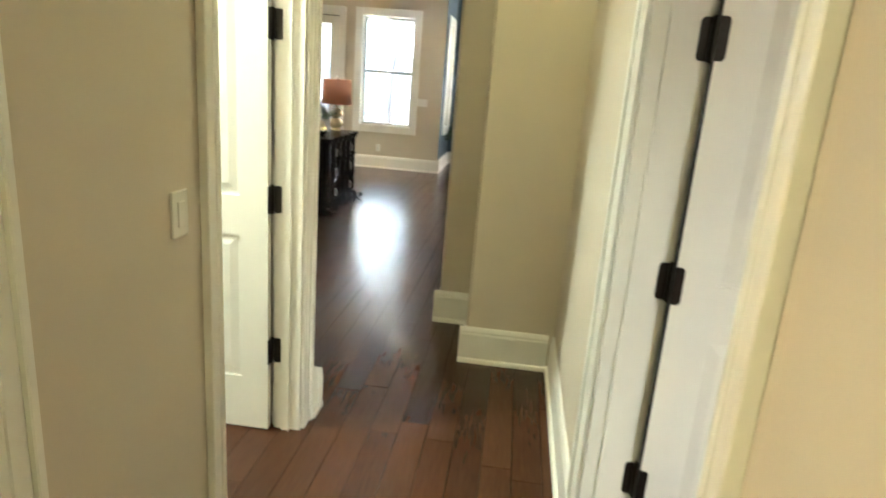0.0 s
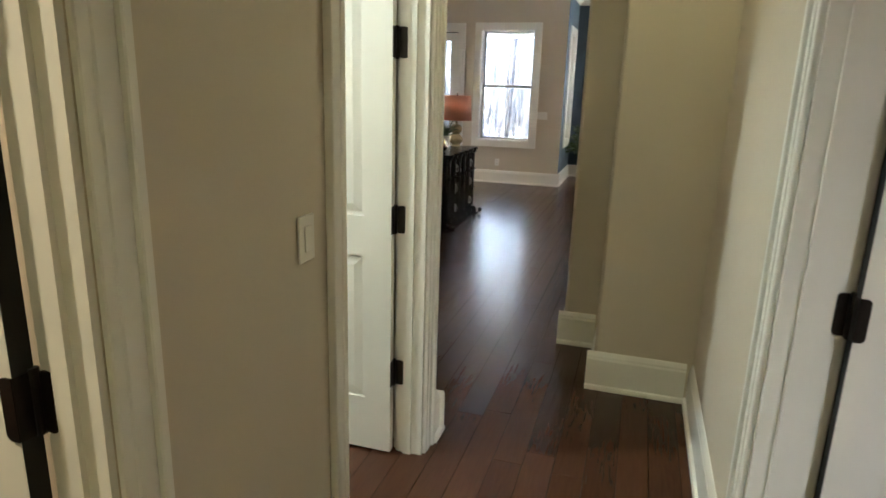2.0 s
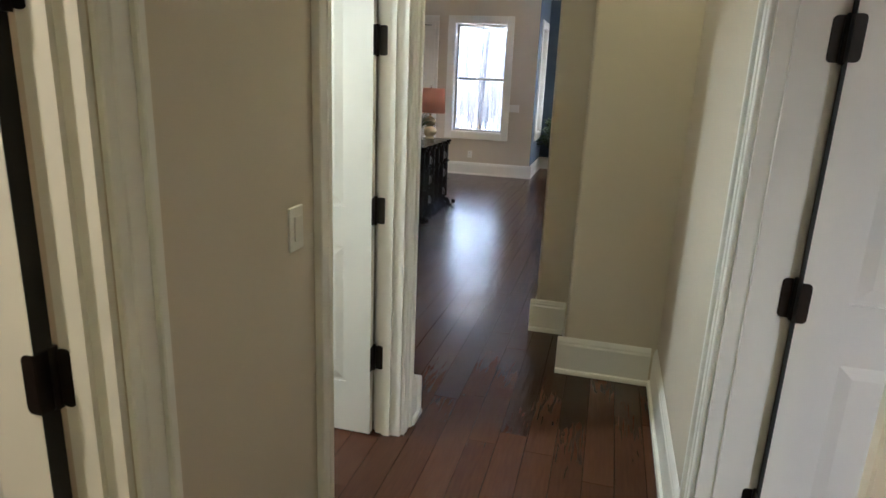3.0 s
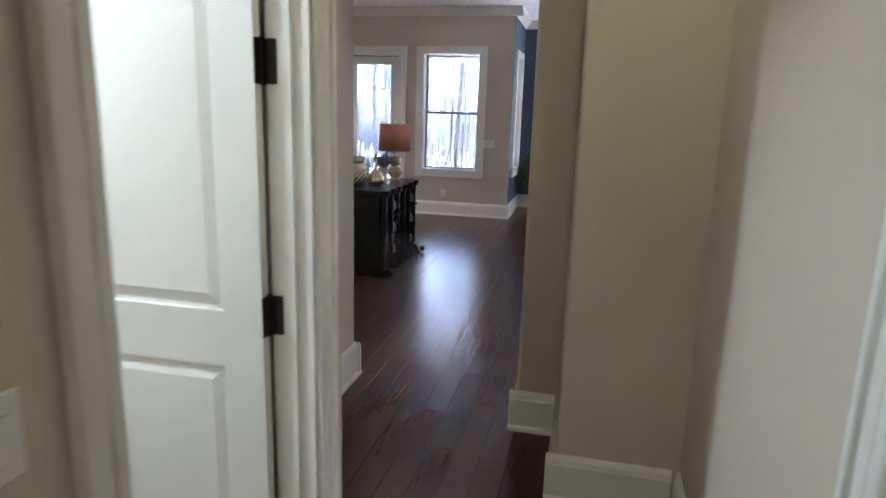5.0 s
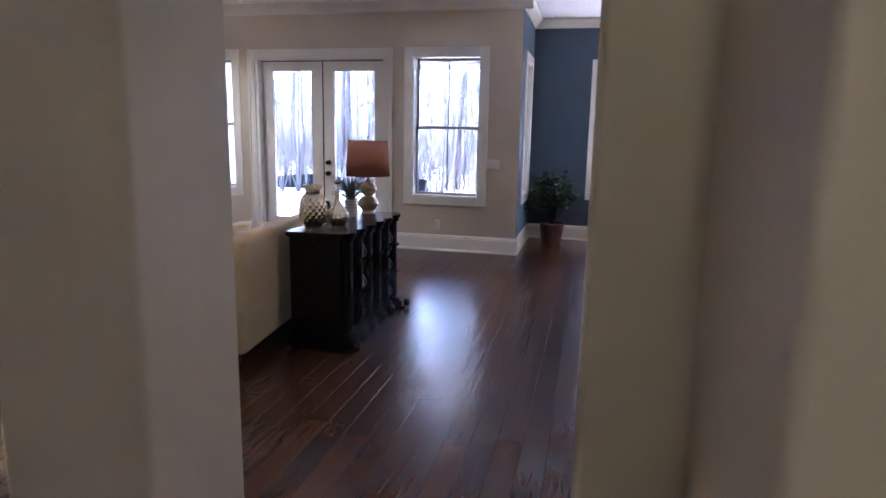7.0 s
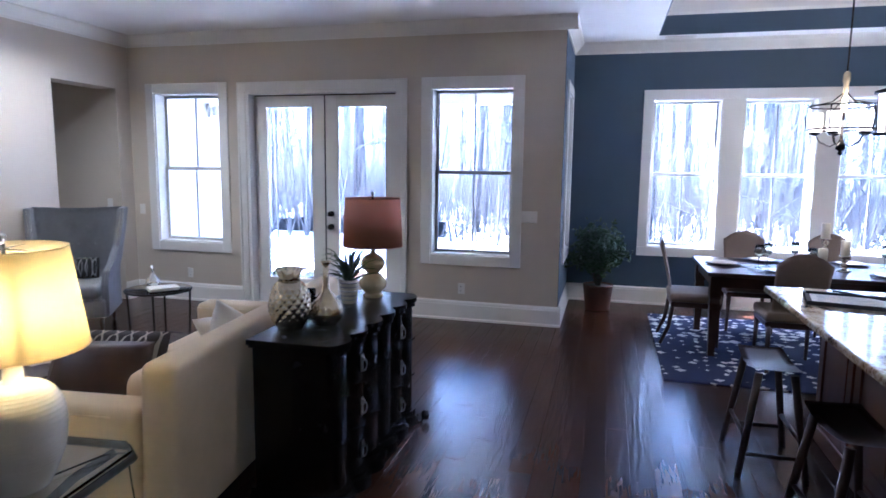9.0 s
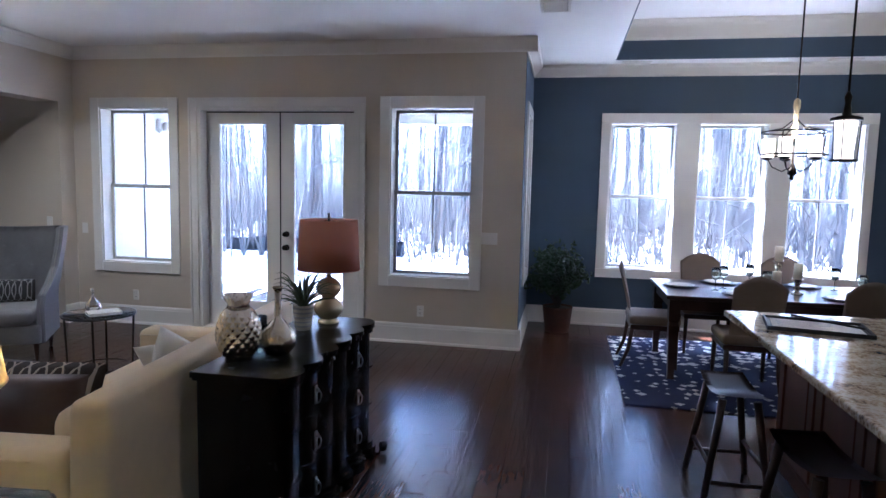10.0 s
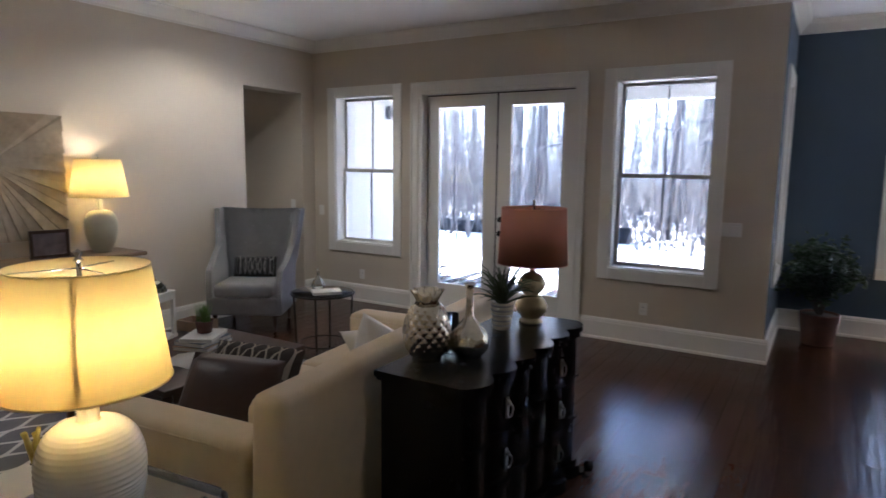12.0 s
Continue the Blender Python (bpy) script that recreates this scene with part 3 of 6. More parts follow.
def hall_door(name, side, y0, y1, leaf_label, dark_gap=False):
    """A cased opening in a hall wall with its leaf swung square into the room, hung on the far jamb. side -1: left wall, 1: right wall."""
    e = thing(name, leaf_label, "door", kind="structure")
    face = HL if side < 0 else HR
    back = face + side * (LT if side < 0 else 0.15)
    lo, hi = sorted((face, back))
    jb = bmesh.new()
    box(jb, lo, hi, y1 - 0.016, y1 - 0.001, 0, DH)
    box(jb, lo, hi, y0 + 0.001, y0 + 0.016, 0, DH)
    box(jb, lo, hi, y0 + 0.016, y1 - 0.016, DH - 0.016, DH - 0.001)
    s0, s1 = sorted((face + side * 0.045, face + side * 0.08))
    box(jb, s0, s1, y1 - 0.028, y1 - 0.016, 0, DH - 0.016)
    box(jb, s0, s1, y0 + 0.016, y0 + 0.028, 0, DH - 0.016)
    part("jamb", jb, TRIM, e)
    for f, o in ((face, -side), (back, side)):
        c = bmesh.new()
        casing(c, y0, y1, DH, f, o, "x")
        part("casing", c, TRIM, e)
    w = y1 - y0 - 0.04
    leaf = part("leaf", door_leaf(w, 2.43), TRIM, e)
    # the leaf's face looks back down the hall
    leaf.matrix_basis = pose(back + side * 0.012, y1 - 0.056, 0) @ (Matrix.Identity(4) if side < 0 else Matrix.Diagonal((-1, 1, 1, 1)))
    for z in (0.37, 1.02, 1.68, 2.28):
        hb = bmesh.new()
        x = back + side * 0.008
        tube(hb, ((x, y1 - 0.022, z - 0.059), (x, y1 - 0.022, z + 0.059)), 0.0085, 10)
        p0, p1 = sorted((back - side * (0.026 if dark_gap else 0.034), back + side * 0.004))
        box(hb, p0, p1, y1 - 0.0195, y1 - 0.0165, z - 0.055, z + 0.055)
        d0, d1 = sorted((back + side * 0.0085, back + side * 0.0118))
        box(hb, d0, d1, y1 - 0.0575, y1 - 0.021, z - 0.055, z + 0.055)
        if dark_gap:
            q0, q1 = sorted((back + side * 0.010, back + side * 0.036))
            box(hb, q0, q1, y1 - 0.0595, y1 - 0.0565, z - 0.055, z + 0.055)
        outer = [e_ for e_ in hb.edges if abs(e_.verts[0].co.y - e_.verts[1].co.y) > 0.002 and abs(e_.verts[0].co.z - e_.verts[1].co.z) < 1e-5
                 and abs(e_.verts[0].co.x - e_.verts[1].co.x) < 1e-5 and not 0.004 < abs(e_.verts[0].co.x - back) < 0.02]
        bmesh.ops.bevel(hb, geom=outer, offset=0.012, segments=4, profile=0.5, affect="EDGES")
        part("hinge", hb, BRONZE, e, "dark bronze butt hinge with rounded corners")
    # Black strip on the leaf edge paints in the shade of the hinge gap.
    if dark_gap:
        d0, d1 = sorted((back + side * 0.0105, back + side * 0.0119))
        part("gap_shade_strip", B((d0, d1, y1 - 0.0555, y1 - 0.0185, 0.013, 2.43)), BLACKMAT, e, "black strip for the shaded gap at the hinge edge")
    return e


hall_door("door_1", -1, 2.285, 3.02, "white two-panel door standing open beside the hall")
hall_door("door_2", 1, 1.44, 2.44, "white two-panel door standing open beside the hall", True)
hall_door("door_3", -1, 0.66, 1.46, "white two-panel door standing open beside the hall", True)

# ---------- windows ----------


def window(name, axis, face, out, a0, a1, z0, z1, own_casing=True, shared=()):
    """A double-hung window in an opening; out: the way to the open air along the axis."""
    e = thing(name, "white double-hung window with an upright glazing bar", "window", kind="structure")

    def bx(bm, u0, u1, d0, d1, w0, w1, bev=0.002):
        lo, hi = sorted((face + out * d0, face + out * d1))
        box(bm, *((lo, hi, u0, u1) if axis == "x" else (u0, u1, lo, hi)), w0, w1, bev=bev)
    fr = bmesh.new()
    t = 0.02
    for u0, u1 in ((a0, a0 + t), (a1 - t, a1)):
        bx(fr, u0, u1, -0.001, WT - 0.001, z0, z1)
    bx(fr, a0 + t, a1 - t, -0.001, WT - 0.001, z0, z0 + t)
    bx(fr, a0 + t, a1 - t, -0.001, WT - 0.001, z1 - t, z1)
    part("window_frame", fr, TRIM, e)
    mid = (z0 + z1) / 2
    for w0, w1, d in ((z0 + t, mid + 0.02, WT - 0.075), (mid - 0.02, z1 - t, WT - 0.045)):
        sh = bmesh.new()
        s = 0.030
        bx(sh, a0 + t, a0 + t + s, d, d + 0.028, w0, w1)
        bx(sh, a1 - t - s, a1 - t, d, d + 0.028, w0, w1)
        bx(sh, a0 + t + s, a1 - t - s, d, d + 0.028, w0, w0 + s)
        bx(sh, a0 + t + s, a1 - t - s, d, d + 0.028, w1 - s, w1)
        c = (a0 + a1) / 2
        sash = part("sash", sh, SASH, e, "taupe vinyl sash with shade put into its tone")
        mu = bmesh.new()
        bx(mu, c - 0.007, c + 0.007, d + 0.005, d + 0.023, w0 + s, w1 - s, 0)
        part("glazing_bar", mu, MUNTIN, sash, "thin glazing bar darkened as if backlit")
        for u0, u1 in ((a0 + t + s - 0.006, c - 0.004), (c + 0.004, a1 - t - s + 0.006)):
            pn = bmesh.new()
            bx(pn, u0, u1, d + 0.012, d + 0.016, w0 + s - 0.006, w1 - s + 0.006, 0)
            p = part("pane", pn, GLASS, sash)
            p.visible_shadow = False
    if own_casing:
        cs = bmesh.new()
        k = 0.10
        for u0, u1, w0, w1 in ((a0 - k, a0 + 0.008, z0 - k, z1 + k), (a1 - 0.008, a1 + k, z0 - k, z1 + k), (a0 + 0.008, a1 - 0.008, z0 - k, z0 + 0.008), (a0 + 0.008, a1 - 0.008, z1 - 0.008, z1 + k)):
            bx(cs, u0, u1, -0.02, -0.002, w0, w1, 0.003)
        part("casing", cs, TRIM, e)
    return e


window("window_1", "y", YB, 1, -5.17, -4.29, 0.69, 2.425)
window("window_2", "y", YB, 1, -1.805, -0.935, 0.69, 2.425)
window("window_3", "x", XC, -1, 11.46, 12.15, 0.69, 2.425)
for _n, (_u0, _u1) in (("window_4", (0.462, 1.222)), ("window_5", (1.447, 2.207)), ("window_6", (2.432, 3.192))):
    window(_n, "y", YD, 1, _u0, _u1, 0.69, 2.425, own_casing=False)
_c = bmesh.new()
box(_c, 0.362, 3.292, YD - 0.022, YD - 0.002, 2.417, 2.525, bev=0.003)
box(_c, 0.362, 3.292, YD - 0.022, YD - 0.002, 0.59, 0.698, bev=0.003)
for u0, u1 in ((0.362, 0.470), (1.214, 1.455), (2.199, 2.440), (3.184, 3.292)):
    box(_c, u0, u1, YD - 0.020, YD - 0.002, 0.698, 2.417, bev=0.003)
solid("trim_dining_windows", _c, TRIM, "white painted casing round the three dining windows", "trim", "structure")

# French doors
fd = thing("door_4", "white double French doors with full glass panes, closed", "french doors", kind="structure")
_c = bmesh.new()
casing(_c, -3.965, -2.155, 2.425, YB, -1, "y")
part("casing", _c, TRIM, fd)
_c = bmesh.new()
for q in ((-3.965, -3.93, YB, YB + WT - 0.001, 0, 2.425), (-2.19, -2.155, YB, YB + WT - 0.001, 0, 2.425), (-3.93, -2.19, YB, YB + WT - 0.001, 2.39, 2.425), (-3.93, -2.19, YB + 0.02, YB + WT - 0.001, 0, 0.02)):
    box(_c, *q, bev=0.002)
part("jamb", _c, TRIM, fd)
for s0, s1, hs in ((-3.928, -3.067, 0), (-3.053, -2.192, 1)):
    bm = bmesh.new()
    y0, y1, st = YB + WT - 0.085, YB + WT - 0.041, 0.135
    for q in ((s0, s0 + st, 0.025, 2.378), (s1 - st, s1, 0.025, 2.378), (s0 + st, s1 - st, 0.025, 0.30), (s0 + st, s1 - st, 2.272, 2.378)):
        box(bm, q[0], q[1], y0, y1, q[2], q[3], bev=0.002)
    for q in ((s0 + st, s0 + st + 0.018, 0.30, 2.272), (s1 - st - 0.018, s1 - st, 0.30, 2.272), (s0 + st, s1 - st, 0.30, 0.318), (s0 + st, s1 - st, 2.254, 2.272)):
        box(bm, q[0], q[1], y0 - 0.006, y1 + 0.006, q[2], q[3], bev=0.003)
    leaf = part("leaf", bm, TRIM, fd)
    p = part("pane", B((s0 + st + 0.01, s1 - st - 0.01, y0 + 0.018, y0 + 0.024, 0.31, 2.262)), GLASS, leaf)
    p.visible_shadow = False
    if hs:
        for z, r in ((1.075, 0.027), (0.93, 0.030)):
            k = L(((0.032, 0), (0.032, 0.008), (0.012, 0.012), (0.012, 0.035), (r, 0.042), (r, 0.058), (r * 0.6, 0.066), (0.001, 0.067)), seg=16)
            k.transform(pose(s0 + 0.065, y0, z, 90, 0, 0))
            part("knob" if z < 1 else "deadbolt", k, BRONZE, leaf, "dark bronze hardware")

# black strips fill the gaps between and above the leaves, as their shade
part("leaf_gap_shade", B((-3.066, -3.054, YB + WT - 0.088, YB + WT - 0.075, 0.025, 2.385), (-3.93, -2.19, YB + WT - 0.080, YB + WT - 0.045, 2.3785, 2.3895)), BLACKMAT, fd, "black strips standing for the shaded gaps round the leaves")

# ---------- plates on the walls ----------


def plate(name, x, y, z, w, h, normal, toggles, label):
    """A cover plate with rockers or sockets; normal: the wall's outward way, as ±x or ±y."""
    e = thing(name, label, "wall plate")
    e.matrix_basis = pose(x, y, z, 0, 0, {"-y": 0, "+x": 90, "+y": 180, "-x": -90}[normal])
    part("cover", B((-w / 2, w / 2, -0.007, 0, -h / 2, h / 2), bev=0.003), PLASTIC, e)
    for i in range(toggles):
        u = (i - (toggles - 1) / 2) * 0.046
        if name == "outlet":
            for dz in (-0.02, 0.02):
                bm = B((u - 0.016, u + 0.016, -0.0095, -0.0071, dz - 0.014, dz + 0.014), bev=0.001)
                soc = part("socket", bm, PLASTIC, e)
                part("slots", B((u - 0.008, u - 0.005, -0.0102, -0.0096, dz - 0.004, dz + 0.006), (u + 0.005, u + 0.008, -0.0102, -0.0096, dz - 0.004, dz + 0.006)), BLACKMAT, soc)
        else:
            part("rocker", B((u - 0.0165, u + 0.0165, -0.0115, -0.0071, -0.033, 0.033), bev=0.002), PLASTIC, e)
    return e


plate("light_switch", HL + 0.001, 2.08, 1.16, 0.075, 0.118, "+x", 1, "white single rocker light switch on the hall wall")
plate("light_switch", -0.757, YB - 0.001, 1.12, 0.165, 0.118, "-y", 3, "white triple rocker light switch beside a window")
plate("light_switch", -5.39, YB - 0.001, 1.07, 0.075, 0.118, "-y", 1, "white single light switch near the room corner")
plate("light_switch", XL - 0.16, 10.769, 1.14, 0.075, 0.118, "-y", 1, "white light switch inside the passage opening")
plate("outlet", -1.452, YB - 0.001, 0.34, 0.072, 0.115, "-y", 1, "white duplex wall outlet above the baseboard")
plate("outlet", -4.76, YB - 0.001, 0.33, 0.072, 0.115, "-y", 1, "white duplex wall outlet above the baseboard")

# ---------- ceiling fittings ----------


def vent(x, y, w, d):
    e = thing("ceiling_vent", "white louvred air vent in the ceiling", "vent", (x, y, CH - 0.001))
    fr = bmesh.new()
    for q in ((-w / 2, -w / 2 + 0.025, -d / 2, d / 2), (w / 2 - 0.025, w / 2, -d / 2, d / 2), (-w / 2 + 0.025, w / 2 - 0.025, -d / 2, -d / 2 + 0.025), (-w / 2 + 0.025, w / 2 - 0.025, d / 2 - 0.025, d / 2)):
        box(fr, *q, -0.010, 0, bev=0.002)
    part("frame", fr, PLASTIC, e)
    part("backing", B((-w / 2 + 0.025, w / 2 - 0.025, -d / 2 + 0.025, d / 2 - 0.025, -0.002, -0.0005)), BLACKMAT, e)
    n = int((d - 0.05) / 0.018)
    for i in range(n):
        v = -d / 2 + 0.03 + i * 0.018
        sl = B((-w / 2 + 0.027, w / 2 - 0.027, v, v + 0.009, -0.009, -0.003))
        part("slat", sl, PLASTIC, e)


vent(-0.16, 9.9, 0.24, 0.34)
vent(0.70, 12.22, 0.32, 0.13)
vent(2.83, 12.22, 0.32, 0.13)


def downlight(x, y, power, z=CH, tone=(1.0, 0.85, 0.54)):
    e = thing("recessed_light", "white ringed recessed ceiling light, switched on; some are added unseen", "ceiling light", (x, y, z), group="recessed ceiling lights")
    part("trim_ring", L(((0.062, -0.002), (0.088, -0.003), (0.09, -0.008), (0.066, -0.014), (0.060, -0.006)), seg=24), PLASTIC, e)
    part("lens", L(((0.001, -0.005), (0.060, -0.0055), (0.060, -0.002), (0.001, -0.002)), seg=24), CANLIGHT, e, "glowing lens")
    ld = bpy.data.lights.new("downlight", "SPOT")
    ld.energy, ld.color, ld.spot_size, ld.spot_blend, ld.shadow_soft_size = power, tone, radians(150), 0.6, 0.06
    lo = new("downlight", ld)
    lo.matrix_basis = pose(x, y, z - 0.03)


# Unseen hall lights, added for the warm glow on its walls.
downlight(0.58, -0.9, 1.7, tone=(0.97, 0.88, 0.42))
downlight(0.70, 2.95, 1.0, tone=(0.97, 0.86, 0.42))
# Lights added out of view in the side rooms, to brighten the open leaves.
downlight(-1.3, 2.45, 8.5, tone=(0.95, 1.0, 0.84))
downlight(-1.3, 0.7, 8, tone=(1.0, 0.80, 0.50))
downlight(3.0, -0.6, 12, tone=(1.0, 0.96, 0.88))
# Living area lights, laid out on the grid of the first.
downlight(-4.55, 9.15, 6.5, tone=(1.0, 0.88, 0.64))
downlight(-4.55, 6.2, 3, tone=(1.0, 0.88, 0.64))
downlight(1.9, 6.4, 2)

# ================= living room =================


def pillow(w, h, t, n=10):
    """A stuffed cushion standing in the xz plane, pinched at its corners."""
    bm = bmesh.new()
    grid = {}
    for s in (1, -1):
        for i in range(n + 1):
            for j in range(n + 1):
                u, v = 2 * i / n - 1, 2 * j / n - 1
                edge = max(abs(u), abs(v)) > 0.999
                if edge and s < 0:
                    grid[s, i, j] = grid[1, i, j]
                    continue
                puff = ((1 - u * u) * (1 - v * v)) ** 0.42
                pin = 1 - 0.07 * (1 - abs(abs(u) - abs(v))) * abs(u * v)
                grid[s, i, j] = bm.verts.new((u * w / 2 * pin * (1 - 0.06 * (1 - v * v) * abs(u)), s * t / 2 * puff, v * h / 2 * pin * (1 - 0.06 * (1 - u * u) * abs(v))))
        for i in range(n):
            for j in range(n):
                q = [grid[s, i, j], grid[s, i + 1, j], grid[s, i + 1, j + 1], grid[s, i, j + 1]]
                bm.faces.new(q if s < 0 else q[::-1]).smooth = True
    return bm


def cushion(name, w, h, t, m, matrix, label):
    e = thing(name, label, "pillow")
    e.matrix_basis = matrix
    part("cover", pillow(w, h, t), m, e)
    return e


def soft_box(bm, x0, x1, y0, y1, z0, z1, r):
    n0 = len(bm.faces)
    box(bm, x0, x1, y0, y1, z0, z1, bev=r, seg=4)
    for f in bm.faces:
        f.smooth = True
    return bm


def SB(*a):
    return soft_box(bmesh.new(), *a)


# chest of drawers with a serpentine front
def wave(v, base, amp):
    """Six swelling lobes with narrow hollows between them, the same along every layer of the front."""
    u = min(1, max(0, (v - CY0) / (CY1 - CY0)))
    return base + amp * (2 * abs(math.sin(math.pi * 6 * u)) ** 0.8 - 1)


def serpentine(x_back, base, amp, y0, y1, n=72):
    pts = [(wave(y0 + (y1 - y0) * i / n, base, amp), y0 + (y1 - y0) * i / n) for i in range(n + 1)]
    return [(x_back, y0)] + pts + [(x_back, y1)]


CX, CY0, CY1 = -1.565, 7.095, 8.315
chest = thing("chest_of_drawers", "black lacquered chest of drawers with a serpentine front", "chest of drawers", (0, 0, 0))
part("carcass", prism(bmesh.new(), serpentine(CX + 0.015, -1.175, 0.02, CY0 + 0.02, CY1 - 0.02), 0.10, 0.79), LACQUER, chest)
_c = prism(bmesh.new(), serpentine(CX, -1.125, 0.028, CY0 - 0.01, CY1 + 0.01), 0.80, 0.826)
prism(_c, serpentine(CX + 0.006, -1.138, 0.026, CY0, CY1), 0.786, 0.7995)
part("top", _c, LACQUER, chest)
for k, (z0, z1) in enumerate(((0.125, 0.335), (0.35, 0.56), (0.575, 0.77))):
    dr = part("drawer", prism(bmesh.new(), serpentine(-1.28, -1.152, 0.024, CY0 + 0.05, CY1 - 0.05), z0, z1), LACQUER, chest)
    bead = prism(bmesh.new(), serpentine(-1.28, -1.136, 0.028, CY0 + 0.03, CY1 - 0.03), z1 + 0.001, z1 + 0.014)
    part("bead", bead, LACQUER, chest)
    for y in (CY0 + 0.305, CY1 - 0.305):
        x = wave(y, -1.152, 0.024) + 0.004
        zc = (z0 + z1) / 2
        pl = bmesh.new()
        ring = [(x + 0.012 + 0.006 * math.sin(a), y + 0.021 * math.sin(a * 1.0), zc - 0.022 + 0.028 * math.cos(a)) for a in [2 * math.pi * i / 20 for i in range(21)]]
        tube(pl, ring, 0.0035, 6)
        lathe(pl, ((0.004, -0.012), (0.010, -0.006), (0.010, 0.006), (0.004, 0.012)), (x + 0.008, y, zc + 0.010), 10)
        box(pl, x - 0.002, x + 0.004, y - 0.014, y + 0.014, zc - 0.055, zc + 0.030, bev=0.0015)
        part("pull", pl, PEWTER, dr, "tarnished silver ring pull")
_c = prism(bmesh.new(), serpentine(CX + 0.006, -1.13, 0.028, CY0 - 0.012, CY1 + 0.012), 0.085, 0.112)
prism(_c, serpentine(CX + 0.004, -1.112, 0.030, CY0 - 0.02, CY1 + 0.02), 0.022, 0.0845)
part("plinth", _c, LACQUER, chest)
for fy in (CY0 + 0.03, CY1 - 0.03):
    for fx in (CX + 0.05, -1.11):
        s = -1 if fy < 7.6 else 1
        ft = bmesh.new()
        lathe(ft, ((0.03, 0.0), (0.04, 0.005), (0.04, 0.0215)), (fx, fy, 0), 14)
        if fx > -1.3:
            lathe(ft, ((0.002, -0.03), (0.022, -0.026), (0.027, 0), (0.022, 0.026), (0.002, 0.03)), (fx + 0.05, fy + s * 0.02, 0.045), 12)
        part("foot", ft, LACQUER, chest)

# things on the chest
TOPZ = 0.8265


def diamond(a, z):
    return 1 + 0.075 * (abs(math.sin(7 * a + z * 75)) * abs(math.sin(7 * a - z * 75))) ** 0.6 * (1 if 0.02 < z < 0.205 else 0)


vase = thing("pineapple_vase", "mercury glass vase shaped like a pineapple", "vase", (-1.465, 7.32, TOPZ))
vase.scale = (1.08, 1.08, 1.12)
_pr = [(0.04, 0), (0.058, 0.003), (0.056, 0.012)] + [(0.054 + 0.036 * math.sin(math.pi * (i / 64) ** 0.9) ** 0.8, 0.012 + 0.200 * i / 64) for i in range(1, 64)] + [(0.050, 0.213)]
part("body", L(_pr, seg=112, wob=diamond), MERCURY, vase)
part("crown", L(((0.050, 0.2125), (0.044, 0.228), (0.060, 0.268), (0.056, 0.268), (0.040, 0.230), (0.001, 0.218)), seg=32, wob=lambda a, z: 1 + (0.16 * math.cos(8 * a) if z > 0.25 else 0)), MERCURY, vase, "flared leaf rim")
jug = thing("glass_decanter", "round mercury glass decanter with a slender neck", "decanter", (-1.335, 7.45, TOPZ))
part("body", L(((0.04, 0), (0.055, 0.004), (0.083, 0.04), (0.088, 0.07), (0.075, 0.11), (0.045, 0.145), (0.020, 0.175), (0.015, 0.22), (0.015, 0.30))), MERCURY, jug)
part("lip", L(((0.015, 0.299), (0.026, 0.318), (0.024, 0.322), (0.012, 0.315))), MERCURY, jug)
# Plain glass cylinder put in place of a labelled metal mug.
bot = thing("glass_cylinder", "small clear glass cylinder in place of a metal mug behind the vases", "glass", (-1.44, 7.475, TOPZ))
part("body", L(((0.001, 0), (0.032, 0), (0.034, 0.17), (0.031, 0.17), (0.029, 0.006), (0.001, 0.006)), seg=20), TINTGLASS, bot)
pot = thing("potted_plant", "spiky grey-green plant in a ribbed white pot", "plant", (-1.425, 7.95, TOPZ))
part("pot", L([(0.040, 0)] + [(0.044 + 0.012 * i / 30 + (0.0025 if (i // 2) % 2 else -0.0015), 0.005 + 0.135 * i / 30) for i in range(31)] + [(0.052, 0.138), (0.050, 0.12), (0.001, 0.12)]), CERAMIC, pot, "white ribbed ceramic pot")
_rb = bmesh.new()
for i in range(5):
    lathe(_rb, ((0.0455 + 0.0025 * i, 0), (0.0485 + 0.0025 * i, 0.002), (0.0495 + 0.0025 * i, 0.008), (0.047 + 0.0025 * i, 0.010)), (0, 0, 0.018 + 0.025 * i), 28)
part("bands", _rb, GREYPAINT, pot, "thin grey bands")
random.seed(5)
_lf = bmesh.new()
for i in range(70):
    a, out, up = random.uniform(0, 6.28), random.uniform(0.05, 0.20), random.uniform(0.05, 0.21)
    pts = [(0.012 * math.cos(a), 0.012 * math.sin(a), 0.12)]
    for k in range(1, 6):
        q = k / 5
        pts.append((math.cos(a) * out * q ** 1.1, math.sin(a) * out * q ** 1.1, 0.12 + up * math.sin(q * 1.9)))
    tube(_lf, pts, 0.006, 5, 0.0012)
part("leaves", _lf, LEAF, pot)


